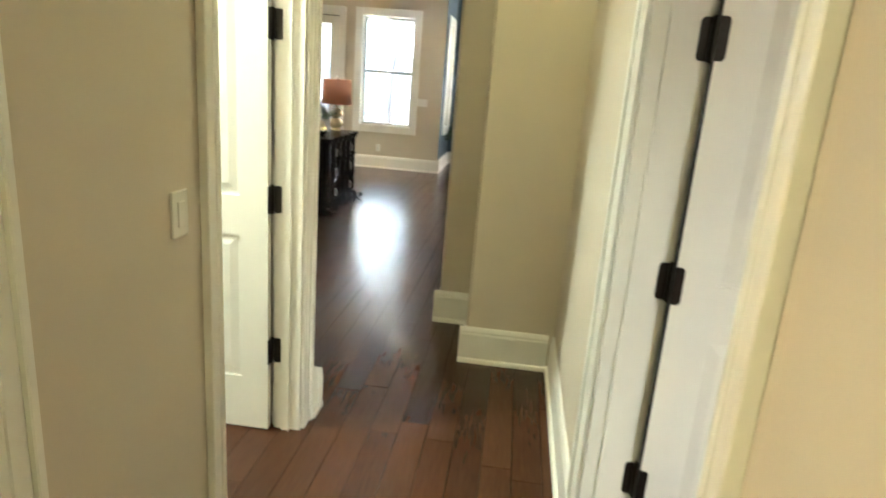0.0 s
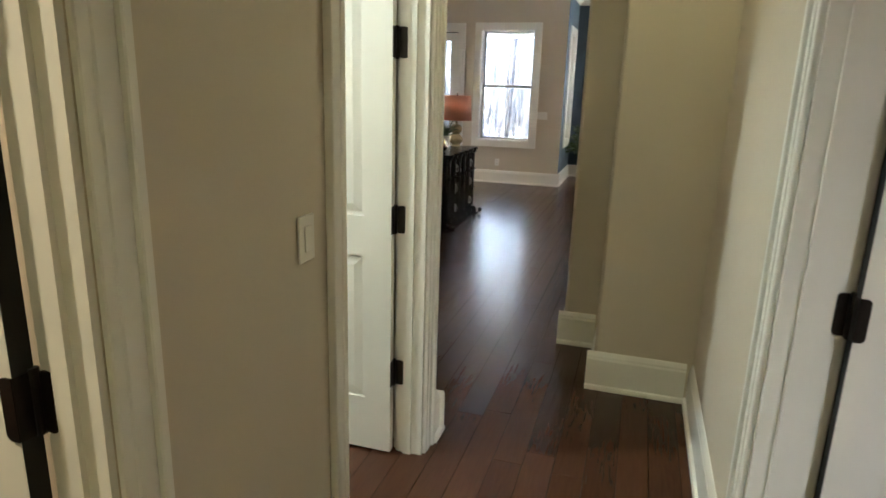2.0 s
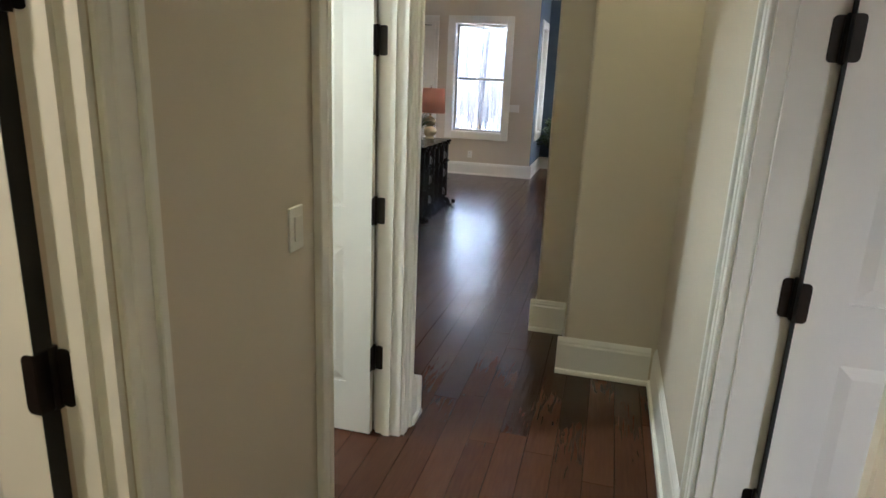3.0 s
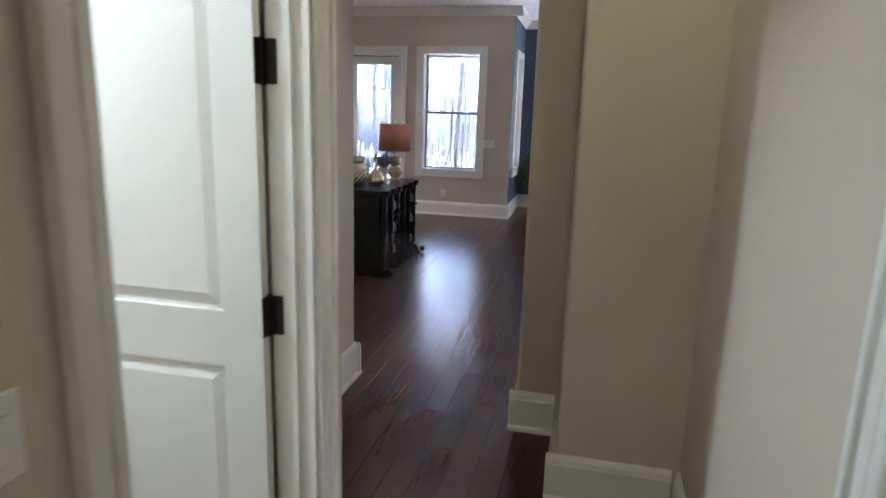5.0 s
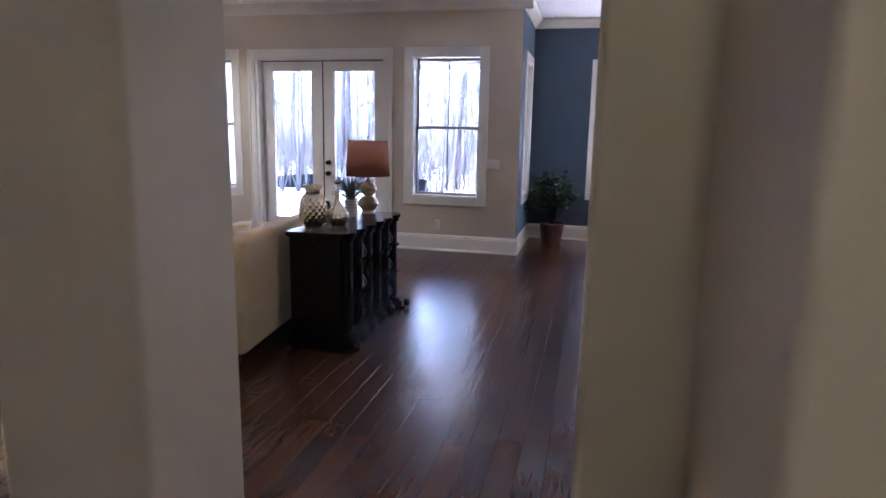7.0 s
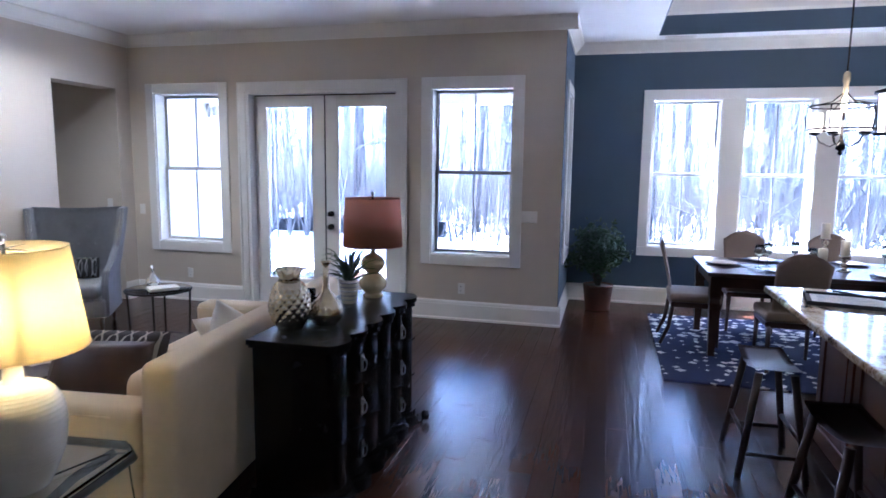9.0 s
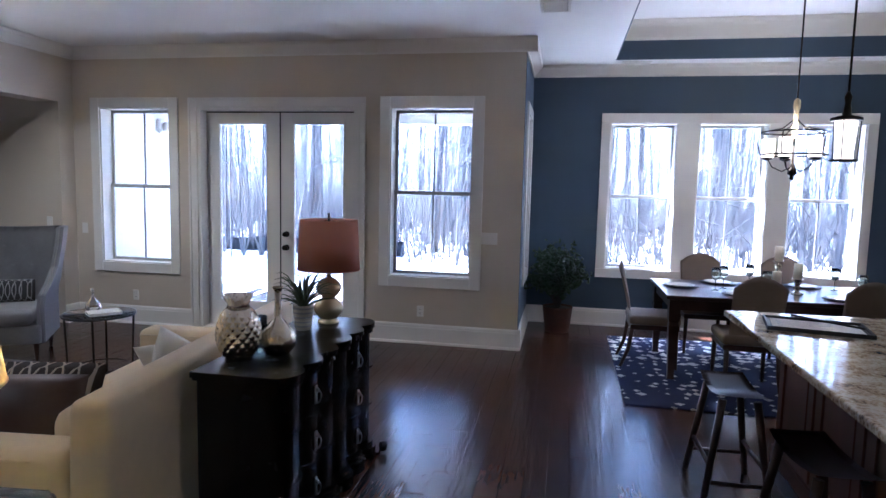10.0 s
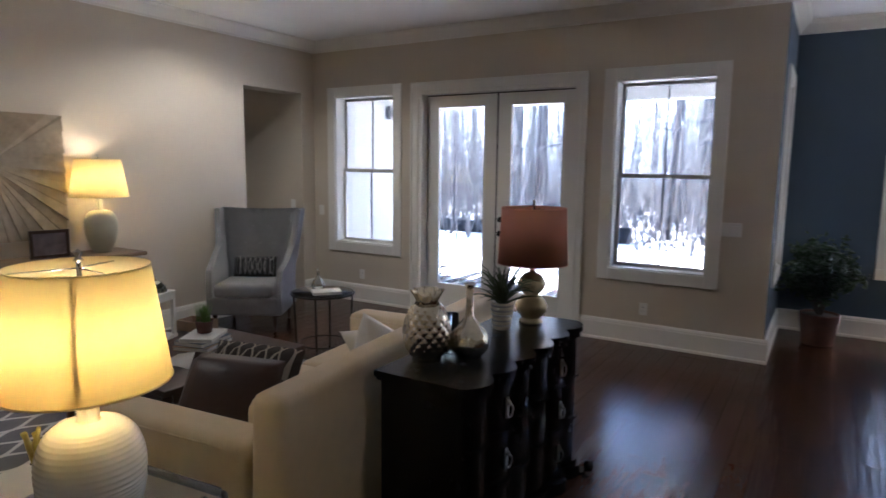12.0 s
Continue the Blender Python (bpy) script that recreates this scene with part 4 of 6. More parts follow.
def table_lamp(name, label, at, parts_base, base_mat, z_shade, r0, r1, h, shade_mat, power, seam=None):
    e = thing(name, label, "table lamp", at)
    part("base", parts_base, base_mat, e)
    part("stem", TB(((0, 0, z_shade - 0.05), (0, 0, z_shade + h + 0.012)), 0.006), BRONZE if power == 0 else SILVER, e)
    sh = bmesh.new()
    lathe(sh, ((r0, z_shade), (r1, z_shade + h), (r1 - 0.003, z_shade + h), (r0 - 0.003, z_shade), (r0, z_shade)), seg=48)
    bmesh.ops.remove_doubles(sh, verts=sh.verts, dist=1e-5)
    shade = part("shade", sh, shade_mat, e, "drum fabric shade")
    for r, z in ((r0, z_shade), (r1, z_shade + h)):
        part("rim", TB([(r * math.cos(2 * math.pi * i / 48), r * math.sin(2 * math.pi * i / 48), z) for i in range(49)], 0.0022, 5), shade_mat, shade)
    if seam is not None:
        a = radians(seam)
        part("seam", TB([(r * math.cos(a), r * math.sin(a), z) for r, z in ((r0 - 0.0045, z_shade), (r1 - 0.0045, z_shade + h))], 0.004, 6), CREAM, shade, "doubled seam of the fabric")
    sp = bmesh.new()
    for k in range(3):
        a = k * 2.094
        tube(sp, ((0, 0, z_shade + h - 0.004), ((r1 - 0.004) * math.cos(a), (r1 - 0.004) * math.sin(a), z_shade + h - 0.010)), 0.002, 5)
    lathe(sp, ((0.004, 0), (0.013, 0.006), (0.005, 0.013), (0.012, 0.024), (0.001, 0.034)), (0, 0, z_shade + h + 0.010), 12)
    part("finial", sp, SILVER, e)
    if power:
        part("bulb", L(((0.012, 0), (0.02, 0.02), (0.03, 0.05), (0.024, 0.08), (0.001, 0.092)), (0, 0, z_shade + 0.08), 14), BULB, e)
        ld = bpy.data.lights.new("bulb_light", "POINT")
        ld.energy, ld.color, ld.shadow_soft_size = power, (1.0, 0.82, 0.50), 0.045
        lo = new("bulb_light", ld)
        lo.matrix_basis = pose(at[0], at[1], at[2] + z_shade + h * 0.55)
    return e


_g = [(0.055, 0), (0.062, 0.004), (0.062, 0.016), (0.045, 0.024)]
_g += [(0.045 + 0.040 * math.sin(math.pi * i / 14), 0.024 + 0.125 * i / 14) for i in range(1, 14)] + [(0.036, 0.15)]
_g += [(0.036 + 0.038 * math.sin(math.pi * i / 14), 0.15 + 0.115 * i / 14) for i in range(1, 14)] + [(0.016, 0.27), (0.012, 0.33)]
table_lamp("table_lamp", "gold double-gourd table lamp with a rose drum shade, off", (-1.355, 8.15, TOPZ), L(_g), CHAMPAGNE, 0.315, 0.180, 0.165, 0.285, PINKSHADE, 0)

# end table with a glass top, beside the sofa
ETX, ETY, ETZ = -1.84, 5.99, 0.66
et = thing("end_table", "dark iron end table with a clear glass top", "end table", (ETX, ETY, 0), turn=6)


def octagon(hx, hy, c):
    return [(-hx + c, -hy), (hx - c, -hy), (hx, -hy + c), (hx, hy - c), (hx - c, hy), (-hx + c, hy), (-hx, hy - c), (-hx, -hy + c)]


part("glass_top", prism(bmesh.new(), octagon(0.36, 0.33, 0.06), ETZ - 0.012, ETZ), TINTGLASS, et, "clear glass top")
_c = bmesh.new()
_o = octagon(0.365, 0.335, 0.06)
tube(_c, [(x, y, ETZ - 0.028) for x, y in _o + _o[:1]], 0.014, 6)
part("rim", _c, IRON, et)
for sx in (1, -1):
    for sy in (1, -1):
        pts = [(sx * (0.30 - 0.20 * math.sin(math.pi * (k / 10) ** 0.8)), sy * (0.27 - 0.17 * math.sin(math.pi * (k / 10) ** 0.8)), (ETZ - 0.03) * (1 - k / 10) + 0.012) for k in range(11)]
        part("leg", TB(pts, 0.016, 8), IRON, et)
part("shelf_ring", TB([(0.13 * math.cos(2 * math.pi * i / 24), 0.13 * math.sin(2 * math.pi * i / 24), 0.29) for i in range(25)], 0.010, 6), IRON, et)
_pr = [(0.085, 0), (0.09, 0.006)]
for i in range(1, 91):
    q = i / 90
    r = 0.09 + 0.058 * math.sin(math.pi * 0.5 * q / 0.52) if q < 0.52 else 0.148 * math.cos(0.5 * math.pi * (q - 0.52) / 0.48) ** 0.75 + 0.030 * (q - 0.52) / 0.48
    z = 0.006 + 0.165 * q / 0.52 if q < 0.52 else 0.171 + 0.15 * math.sin(0.5 * math.pi * (q - 0.52) / 0.48)
    _pr.append((r + (0.0016 * math.sin(i * 2.1) if 0.25 < q < 0.88 else 0), z))
_pr += [(0.030, 0.37), (0.024, 0.44)]
table_lamp("table_lamp", "ivory ceramic table lamp with a glowing tapered shade", (-1.645, 6.005, ETZ), L([(q * 0.87, z) for q, z in _pr], seg=40), CERAMIC, 0.425, 0.204, 0.163, 0.295, SHADE, 0.15, seam=-34)
_c = bmesh.new()
for k in range(7):
    a = k * 0.9
    tube(_c, ((-0.0, 0, 0.06), (0.03 * math.cos(a), 0.03 * math.sin(a), 0.12 + 0.012 * k), (0.045 * math.cos(a + 0.4), 0.045 * math.sin(a + 0.4), 0.16 + 0.014 * k)), 0.012, 7, 0.006)
coral = thing("coral_ornament", "yellow branching coral ornament on a dark stand", "ornament", (-1.93, 6.02, ETZ))
YELLOW = mat("yellow_resin", (0.62, 0.48, 0.10), 0.5, vary=0.2, scale=40, bump=0.3)
part("coral", _c, YELLOW, coral)
part("stand", B((-0.035, 0.035, -0.035, 0.035, 0, 0.05), (-0.02, 0.02, -0.02, 0.02, 0.05, 0.062), bev=0.004), BLACKMAT, coral)


def book(at, w, d, h, turn, cover, label):
    e = thing("book", label, "book", at, turn)
    part("cover", B((-w / 2, w / 2, -d / 2, d / 2, 0, 0.003), (-w / 2, w / 2, -d / 2, d / 2, h - 0.003, h), (-w / 2, -w / 2 + 0.003, -d / 2, d / 2, 0.003, h - 0.003)), cover, e)
    part("pages", B((-w / 2 + 0.0035, w / 2 - 0.004, -d / 2 + 0.004, d / 2 - 0.004, 0.0032, h - 0.0032)), PAPER, e)
    return e


book((-2.0, 5.93, ETZ + 0.0005), 0.24, 0.30, 0.03, 12, BOOKTAN, "tan clothbound book lying on the glass table")
book((-2.0, 5.93, ETZ + 0.0315), 0.20, 0.26, 0.025, 2, PAPER, "pale paperback book on top of another")

# lamp cable down to the floor
cord = thing("lamp_cord", "thin dark lamp cord hanging behind the end table", "cable", (0, 0, 0))
part("cord", TB(((-1.60, 6.07, 0.668), (-1.55, 6.22, 0.672), (-1.54, 6.31, 0.63), (-1.53, 6.34, 0.3), (-1.50, 6.38, 0.02), (-1.42, 6.5, 0.006), (-1.45, 6.75, 0.006)), 0.003, 6), BLACKMAT, cord)

# sofa, its back to the chest
sofa = thing("sofa", "cream linen sofa with a straight high back", "sofa", (-1.615, 6.615, 0), turn=6)
_c = SB(-0.155, 0, 0, 2.05, 0.09, 0.845, 0.04)
for v in _c.verts:                       # the back leans outwards
    v.co.x += 0.03 * (v.co.z - 0.09) / 0.755
part("back", _c, CREAM, sofa)
part("base", SB(-0.93, -0.15, 0.19, 1.86, 0.09, 0.32, 0.03), CREAM, sofa)
for y0, y1 in ((0.0, 0.20), (1.85, 2.05)):
    arm = part("arm", SB(-0.97, -0.145, y0, y1, 0.09, 0.645, 0.045), CREAM, sofa)
    part("piping", TB(((-0.95, y0 + 0.004, 0.612), (-0.26, y0 + 0.004, 0.612)), 0.005, 6), CREAM, arm)
for i in range(3):
    y = 0.205 + i * 0.547
    part("seat_cushion", SB(-0.95, -0.36, y, y + 0.54, 0.322, 0.47, 0.05), CREAM, sofa)
    part("back_cushion", SB(-0.36, -0.15, y, y + 0.54, 0.472, 0.72, 0.07), CREAM, sofa)
for x in (-0.85, -0.10):
    for y in (0.10, 1.95):
        part("leg", L(((0.018, 0), (0.028, 0.09)), (x, y, 0), 12), DARKWOOD, sofa)
_sm = sofa.matrix_basis
cushion("pillow", 0.50, 0.50, 0.16, SATIN, _sm @ pose(-0.60, 0.36, 0.575, -32, 0, 10), "dark brown satin pillow leaning on the sofa arm")
cushion("pillow", 0.52, 0.50, 0.15, PILLOWTRELLIS, _sm @ pose(-0.63, 0.52, 0.585, -34, 0, 6), "charcoal trellis patterned pillow on the sofa")
cushion("pillow", 0.42, 0.42, 0.14, WHITEFAB, _sm @ pose(-0.50, 1.45, 0.53, -10, 30, 84), "white cotton pillow leaning on the sofa back")
cushion("pillow", 0.40, 0.40, 0.14, WHITEFAB, _sm @ pose(-0.60, 1.62, 0.50, 44, 0, 10), "white cotton pillow at the sofa arm")

# trellis rug
rug = solid("area_rug", B((-1.25, 1.25, -1.45, 1.45, 0, 0.012), bev=0.004), TRELLIS, "grey wool rug with a white trellis pattern", "rug")
rug.matrix_basis = pose(-3.69, 7.45, 0.0005)

# coffee table
ct = thing("coffee_table", "square dark wood coffee table with a lower shelf", "coffee table", (-3.47, 7.60, 0.0125))
part("tabletop", B((-0.54, 0.54, -0.52, 0.52, 0.405, 0.44), bev=0.006, seg=2), DARKWOOD, ct)
part("apron", B((-0.48, 0.48, -0.46, -0.44, 0.33, 0.404), (-0.48, 0.48, 0.44, 0.46, 0.33, 0.404), (-0.48, -0.46, -0.44, 0.44, 0.33, 0.404), (0.46, 0.48, -0.44, 0.44, 0.33, 0.404)), DARKWOOD, ct)
part("shelf", B((-0.46, 0.46, -0.44, 0.44, 0.11, 0.13), bev=0.003), DARKWOOD, ct)
for sx in (-1, 1):
    for sy in (-1, 1):
        part("leg", L(((0.018, 0), (0.022, 0.02), (0.028, 0.33), (0.030, 0.405)), (sx * 0.49, sy * 0.47, 0), 14), DARKWOOD, ct)
CTZ = 0.4528
book((-3.47, 7.74, CTZ), 0.24, 0.30, 0.028, 20, BOOKTAN, "tan clothbound book at the bottom of a stack")
book((-3.47, 7.74, CTZ + 0.0285), 0.22, 0.28, 0.028, 12, BOOKBLUE, "slate blue clothbound book in a stack")
book((-3.46, 7.74, CTZ + 0.057), 0.21, 0.27, 0.024, 30, PAPER, "white jacketed book at the top of a stack")
pl = thing("potted_grass", "fresh green grass in a small dark pot", "plant", (-3.48, 7.76, CTZ + 0.0815))
part("pot", L(((0.040, 0), (0.046, 0.004), (0.056, 0.08), (0.052, 0.08), (0.048, 0.07), (0.001, 0.07)), seg=20), TERRA, pl)
_c = bmesh.new()
for i in range(90):
    a, r = random.uniform(0, 6.28), random.uniform(0, 0.045)
    b, o = random.uniform(0, 6.28), random.uniform(0.0, 0.05)
    p = Vector((r * math.cos(a), r * math.sin(a), 0.07))
    tube(_c, (p, p + Vector((o * 0.4 * math.cos(b), o * 0.4 * math.sin(b), 0.06)), p + Vector((o * math.cos(b), o * math.sin(b), random.uniform(0.08, 0.13)))), 0.0022, 4, 0.0006)
part("grass", _c, GRASSLEAF, pl)
mg = thing("magazine", "open magazine lying on the coffee table", "magazine", (-3.20, 7.50, CTZ + 0.0005), turn=25)
_c = bmesh.new()
for s in (-1, 1):
    rows_ = [[_c.verts.new((s * 0.205 * i / 8, y, 0.002 + 0.016 * math.sin(math.pi * min(1, i / 8 * 1.1)) ** 1.0)) for i in range(9)] for y in (-0.135, 0.135)]
    for i in range(8):
        _c.faces.new((rows_[0][i], rows_[0][i + 1], rows_[1][i + 1], rows_[1][i]))
bmesh.ops.solidify(_c, geom=_c.faces[:], thickness=0.002)
part("pages", _c, PAPER, mg)
ln = thing("lantern", "white wooden lantern with arched glass sides", "lantern", (-3.86, 7.66, CTZ), turn=20)
_c = bmesh.new()
box(_c, -0.10, 0.10, -0.10, 0.10, 0, 0.025, bev=0.003)
box(_c, -0.10, 0.10, -0.10, 0.10, 0.30, 0.325, bev=0.003)
for sx in (-1, 1):
    for sy in (-1, 1):
        box(_c, *sorted((sx * 0.095, sx * 0.072)), *sorted((sy * 0.095, sy * 0.072)), 0.025, 0.30)
    box(_c, -0.072, 0.072, *sorted((sx * 0.093, sx * 0.083)), 0.265, 0.30)
    box(_c, *sorted((sx * 0.093, sx * 0.083)), -0.072, 0.072, 0.265, 0.30)
part("frame", _c, TRIM, ln)
part("dome", L(((0.085, 0.325), (0.075, 0.36), (0.045, 0.395), (0.015, 0.41), (0.012, 0.43), (0.001, 0.435))), TINTGLASS, ln)
part("candle", L(((0.001, 0.0255), (0.035, 0.0255), (0.035, 0.14), (0.001, 0.14)), seg=20), WAX, ln)
bx_ = thing("wooden_box", "small brown wooden tray box on the coffee table", "box", (-3.85, 7.98, CTZ), turn=10)
part("body", B((-0.12, 0.12, -0.08, 0.08, 0, 0.012), (-0.12, 0.12, -0.08, -0.07, 0.012, 0.07), (-0.12, 0.12, 0.07, 0.08, 0.012, 0.07), (-0.12, -0.11, -0.07, 0.07, 0.012, 0.07), (0.11, 0.12, -0.07, 0.07, 0.012, 0.07)), BOOKTAN, bx_)

# wing chair
wc = thing("wing_chair", "grey linen wing chair with nailhead trim", "armchair", (-4.985, 9.51, 0), turn=32)
part("seat_base", SB(-0.34, 0.34, -0.36, 0.30, 0.17, 0.34, 0.025), GREYLINEN, wc)
part("seat_cushion", SB(-0.285, 0.285, -0.39, 0.22, 0.342, 0.48, 0.05), GREYLINEN, wc)
_c = bmesh.new()
_n, _m = 14, 12
_g2 = {}
for i in range(_n + 1):
    for j in range(_m + 1):
        u, v = 2 * i / _n - 1, j / _m
        half = 0.30 + 0.10 * v
        dim = 0.010 * (math.cos(u * math.pi * 3.5) * math.cos(v * math.pi * 4)) if 0.25 < v < 0.92 and abs(u) < 0.8 else 0
        _g2[i, j] = _c.verts.new((u * half, 0.20 + 0.16 * v - 0.05 * abs(u) ** 4 + dim, 0.40 + 0.76 * v + 0.015 * u * u * v))
for i in range(_n):
    for j in range(_m):
        _c.faces.new((_g2[i, j], _g2[i + 1, j], _g2[i + 1, j + 1], _g2[i, j + 1])).smooth = True
bmesh.ops.solidify(_c, geom=_c.faces[:], thickness=-0.09)
bk = part("backrest", _c, GREYLINEN, wc)
for r_, zz in ((4, 0.98), (3, 0.80)):
    for k in range(r_):
        u = (k - (r_ - 1) / 2) * 0.15
        part("button", L(((0.001, -0.006), (0.012, -0.004), (0.012, 0.0), (0.001, 0.005)), (u, 0.20 + 0.16 * (zz - 0.4) / 0.76 - 0.006, zz), 10), GREYLINEN, bk)
for s in (-1, 1):
    _c = bmesh.new()
    rows_ = ((0.17, -0.33, 0.30, 0.345), (0.48, -0.34, 0.28, 0.345), (0.60, -0.30, 0.27, 0.355), (0.66, -0.16, 0.30, 0.37), (0.80, 0.08, 0.34, 0.385), (1.00, 0.16, 0.39, 0.41), (1.165, 0.19, 0.44, 0.425))
    vs = [[_c.verts.new((s * (x + d), y, z)) for y, d in ((y0, -0.04), (y1, -0.04), (y1, 0.02), (y0, 0.02))] for z, y0, y1, x in rows_]
    for a, b in zip(vs, vs[1:]):
        for k in range(4):
            _c.faces.new((a[k], a[(k + 1) % 4], b[(k + 1) % 4], b[k]))
    _c.faces.new(vs[0][::-1])
    _c.faces.new(vs[-1])
    bmesh.ops.bevel(_c, geom=_c.edges[:], offset=0.008, segments=2, affect="EDGES")
    wing = part("wing", _c, GREYLINEN, wc)
    _c = bmesh.new()
    for (za, ya, _, xa), (zb, yb, _, xb) in zip(rows_, rows_[1:]):
        L_ = math.dist((za, ya, xa), (zb, yb, xb))
        for k in range(int(L_ / 0.022)):
            q = k * 0.022 / L_
            lathe(_c, ((0.006, -0.004), (0.006, 0.003), (0.001, 0.005)), (s * (xa + (xb - xa) * q - 0.01), ya + (yb - ya) * q - 0.002, za + (zb - za) * q), 6)
    tagged(part("nailheads", _c, SILVER, wing, "row of dull nailheads"), kind="stuff")
for sx in (-1, 1):
    for y, w in ((-0.31, 0.02), (0.25, 0.022)):
        part("leg", L(((w * 0.7, 0), (w * 1.3, 0.172)), (sx * 0.29, y, 0), 10), DARKWOOD, wc)
cushion("pillow", 0.46, 0.22, 0.13, BEADED, wc.matrix_basis @ pose(0, 0.08, 0.585, -14), "black and white knotted lumbar pillow on the chair")

# round side table
st = thing("side_table", "round glass side table on thin dark iron legs", "side table", (-3.72, 9.15, 0))
part("glass_top", L(((0.001, 0.535), (0.262, 0.535), (0.262, 0.545), (0.001, 0.545)), seg=40), TINTGLASS, st)
part("rim", TB([(0.266 * math.cos(2 * math.pi * i / 40), 0.266 * math.sin(2 * math.pi * i / 40), 0.535) for i in range(41)], 0.010, 6), IRON, st)
for k in range(4):
    a = 0.5 + k * math.pi / 2
    part("leg", TB(((0.255 * math.cos(a), 0.255 * math.sin(a), 0.53), (0.235 * math.cos(a), 0.235 * math.sin(a), 0.0)), 0.009, 8), IRON, st)
part("stretcher", TB([(0.21 * math.cos(2 * math.pi * i / 32), 0.21 * math.sin(2 * math.pi * i / 32), 0.10) for i in range(33)], 0.006, 6), IRON, st)
book((-3.65, 9.12, 0.5455), 0.17, 0.24, 0.022, -40, PAPER, "white book lying on the glass side table")
pr = thing("silver_pear", "polished silver pear ornament on the side table", "ornament", (-3.79, 9.17, 0.5455))
part("body", L(((0.02, 0), (0.045, 0.008), (0.060, 0.04), (0.052, 0.075), (0.028, 0.10), (0.018, 0.12), (0.010, 0.128), (0.001, 0.13))), SILVER, pr)
part("stem", TB(((0, 0, 0.125), (0.004, 0, 0.165), (-0.012, 0, 0.19)), 0.008, 8, 0.013), SILVER, pr)

# console cabinet on the west wall
cc = thing("console_cabinet", "distressed grey painted console cabinet", "cabinet", (0, 0, 0))
KX0, KX1, KY0, KY1 = XL + 0.04, XL + 0.45, 6.95, 8.36
part("body", B((KX0, KX1, KY0, KY1, 0.10, 0.84), bev=0.004), GREYPAINT, cc)
part("top", B((KX0 - 0.004, KX1 + 0.03, KY0 - 0.03, KY1 + 0.03, 0.841, 0.875), bev=0.008, seg=2), CABTOP, cc, "worn brown wooden top")
for x in (KX0 + 0.04, KX1 - 0.04):
    for y in (KY0 + 0.05, KY1 - 0.05):
        part("foot", L(((0.02, 0), (0.035, 0.02), (0.028, 0.05), (0.038, 0.10)), (x, y, 0), 12), GREYPAINT, cc)
_w = (KY1 - KY0) / 3
for i in range(3):
    y0, y1 = KY0 + i * _w + 0.02, KY0 + (i + 1) * _w - 0.02
    dr = part("drawer", B((KX1, KX1 + 0.016, y0, y1, 0.66, 0.82), bev=0.004), GREYPAINT, cc)
    part("knob", L(((0.006, 0), (0.014, 0.012), (0.010, 0.02), (0.001, 0.023))), BRONZE, dr).matrix_basis = pose(KX1 + 0.016, (y0 + y1) / 2, 0.74, 0, 90, 0)
    d = bmesh.new()
    box(d, KX1, KX1 + 0.014, y0, y1, 0.13, 0.64, bev=0.003)
    for q in ((y0, y0 + 0.05, 0.13, 0.64), (y1 - 0.05, y1, 0.13, 0.64), (y0 + 0.05, y1 - 0.05, 0.13, 0.18), (y0 + 0.05, y1 - 0.05, 0.59, 0.64)):
        box(d, KX1 + 0.0145, KX1 + 0.024, q[0], q[1], q[2], q[3])
    ym, zm, ry_, rz_ = (y0 + y1) / 2, 0.385, (y1 - y0) / 2 - 0.07, 0.17
    tube(d, [(KX1 + 0.016, ym + a * ry_, zm + b * rz_) for a, b in ((1, 0), (0, 1), (-1, 0), (0, -1), (1, 0))], 0.009, 6)
    part("door", d, GREYPAINT, cc)
_pr = [(0.065, 0), (0.07, 0.006)] + [(0.07 + 0.055 * math.sin(math.pi * 0.5 * i / 10), 0.006 + 0.19 * i / 10) for i in range(1, 11)]
_pr += [(0.125 * math.cos(0.5 * math.pi * i / 10) ** 0.7 + 0.022 * i / 10, 0.196 + 0.16 * math.sin(0.5 * math.pi * i / 10)) for i in range(1, 11)] + [(0.022, 0.47)]
table_lamp("table_lamp", "sage ceramic table lamp with a glowing ivory shade", (XL + 0.22, 8.15, 0.8755), L(_pr, seg=32), SAGE, 0.465, 0.225, 0.175, 0.31, SHADE, 0.42)
pf = thing("photo_frame", "small dark picture frame standing on the cabinet", "picture frame", (XL + 0.24, 7.72, 0.8755), turn=80)
_c = bmesh.new()
for q in ((-0.14, -0.115, 0, 0.22), (0.115, 0.14, 0, 0.22), (-0.115, 0.115, 0, 0.025), (-0.115, 0.115, 0.195, 0.22)):
    box(_c, q[0], q[1], -0.01, 0.01, q[2], q[3], bev=0.002)
part("frame", _c, DARKWOOD, pf)
PHOTO = mat("faded_print", (0.16, 0.13, 0.14), 0.3, vary=0.6, scale=14)
part("print", B((-0.114, 0.114, 0.0, 0.006, 0.026, 0.194)), PHOTO, pf)

# sunburst panel of pale wooden staves
art = thing("sunburst_panel", "pale wooden sunburst wall panel of fanned staves", "wall art", (0, 0, 0))
AY0, AY1, AZ0, AZ1, AYC, AZC = 6.98, 7.98, 1.0, 2.0, 7.42, 1.60
part("backing", B((XL + 0.002, XL + 0.015, AY0, AY1, AZ0, AZ1)), PALEWOOD, art)


def edge_point(a):
    c, s = math.cos(a), math.sin(a)
    t = min(((AY1 - AYC) if c > 0 else (AY0 - AYC)) / c if abs(c) > 1e-6 else 9, ((AZ1 - AZC) if s > 0 else (AZ0 - AZC)) / s if abs(s) > 1e-6 else 9)
    return Vector((0, AYC + c * t, AZC + s * t))


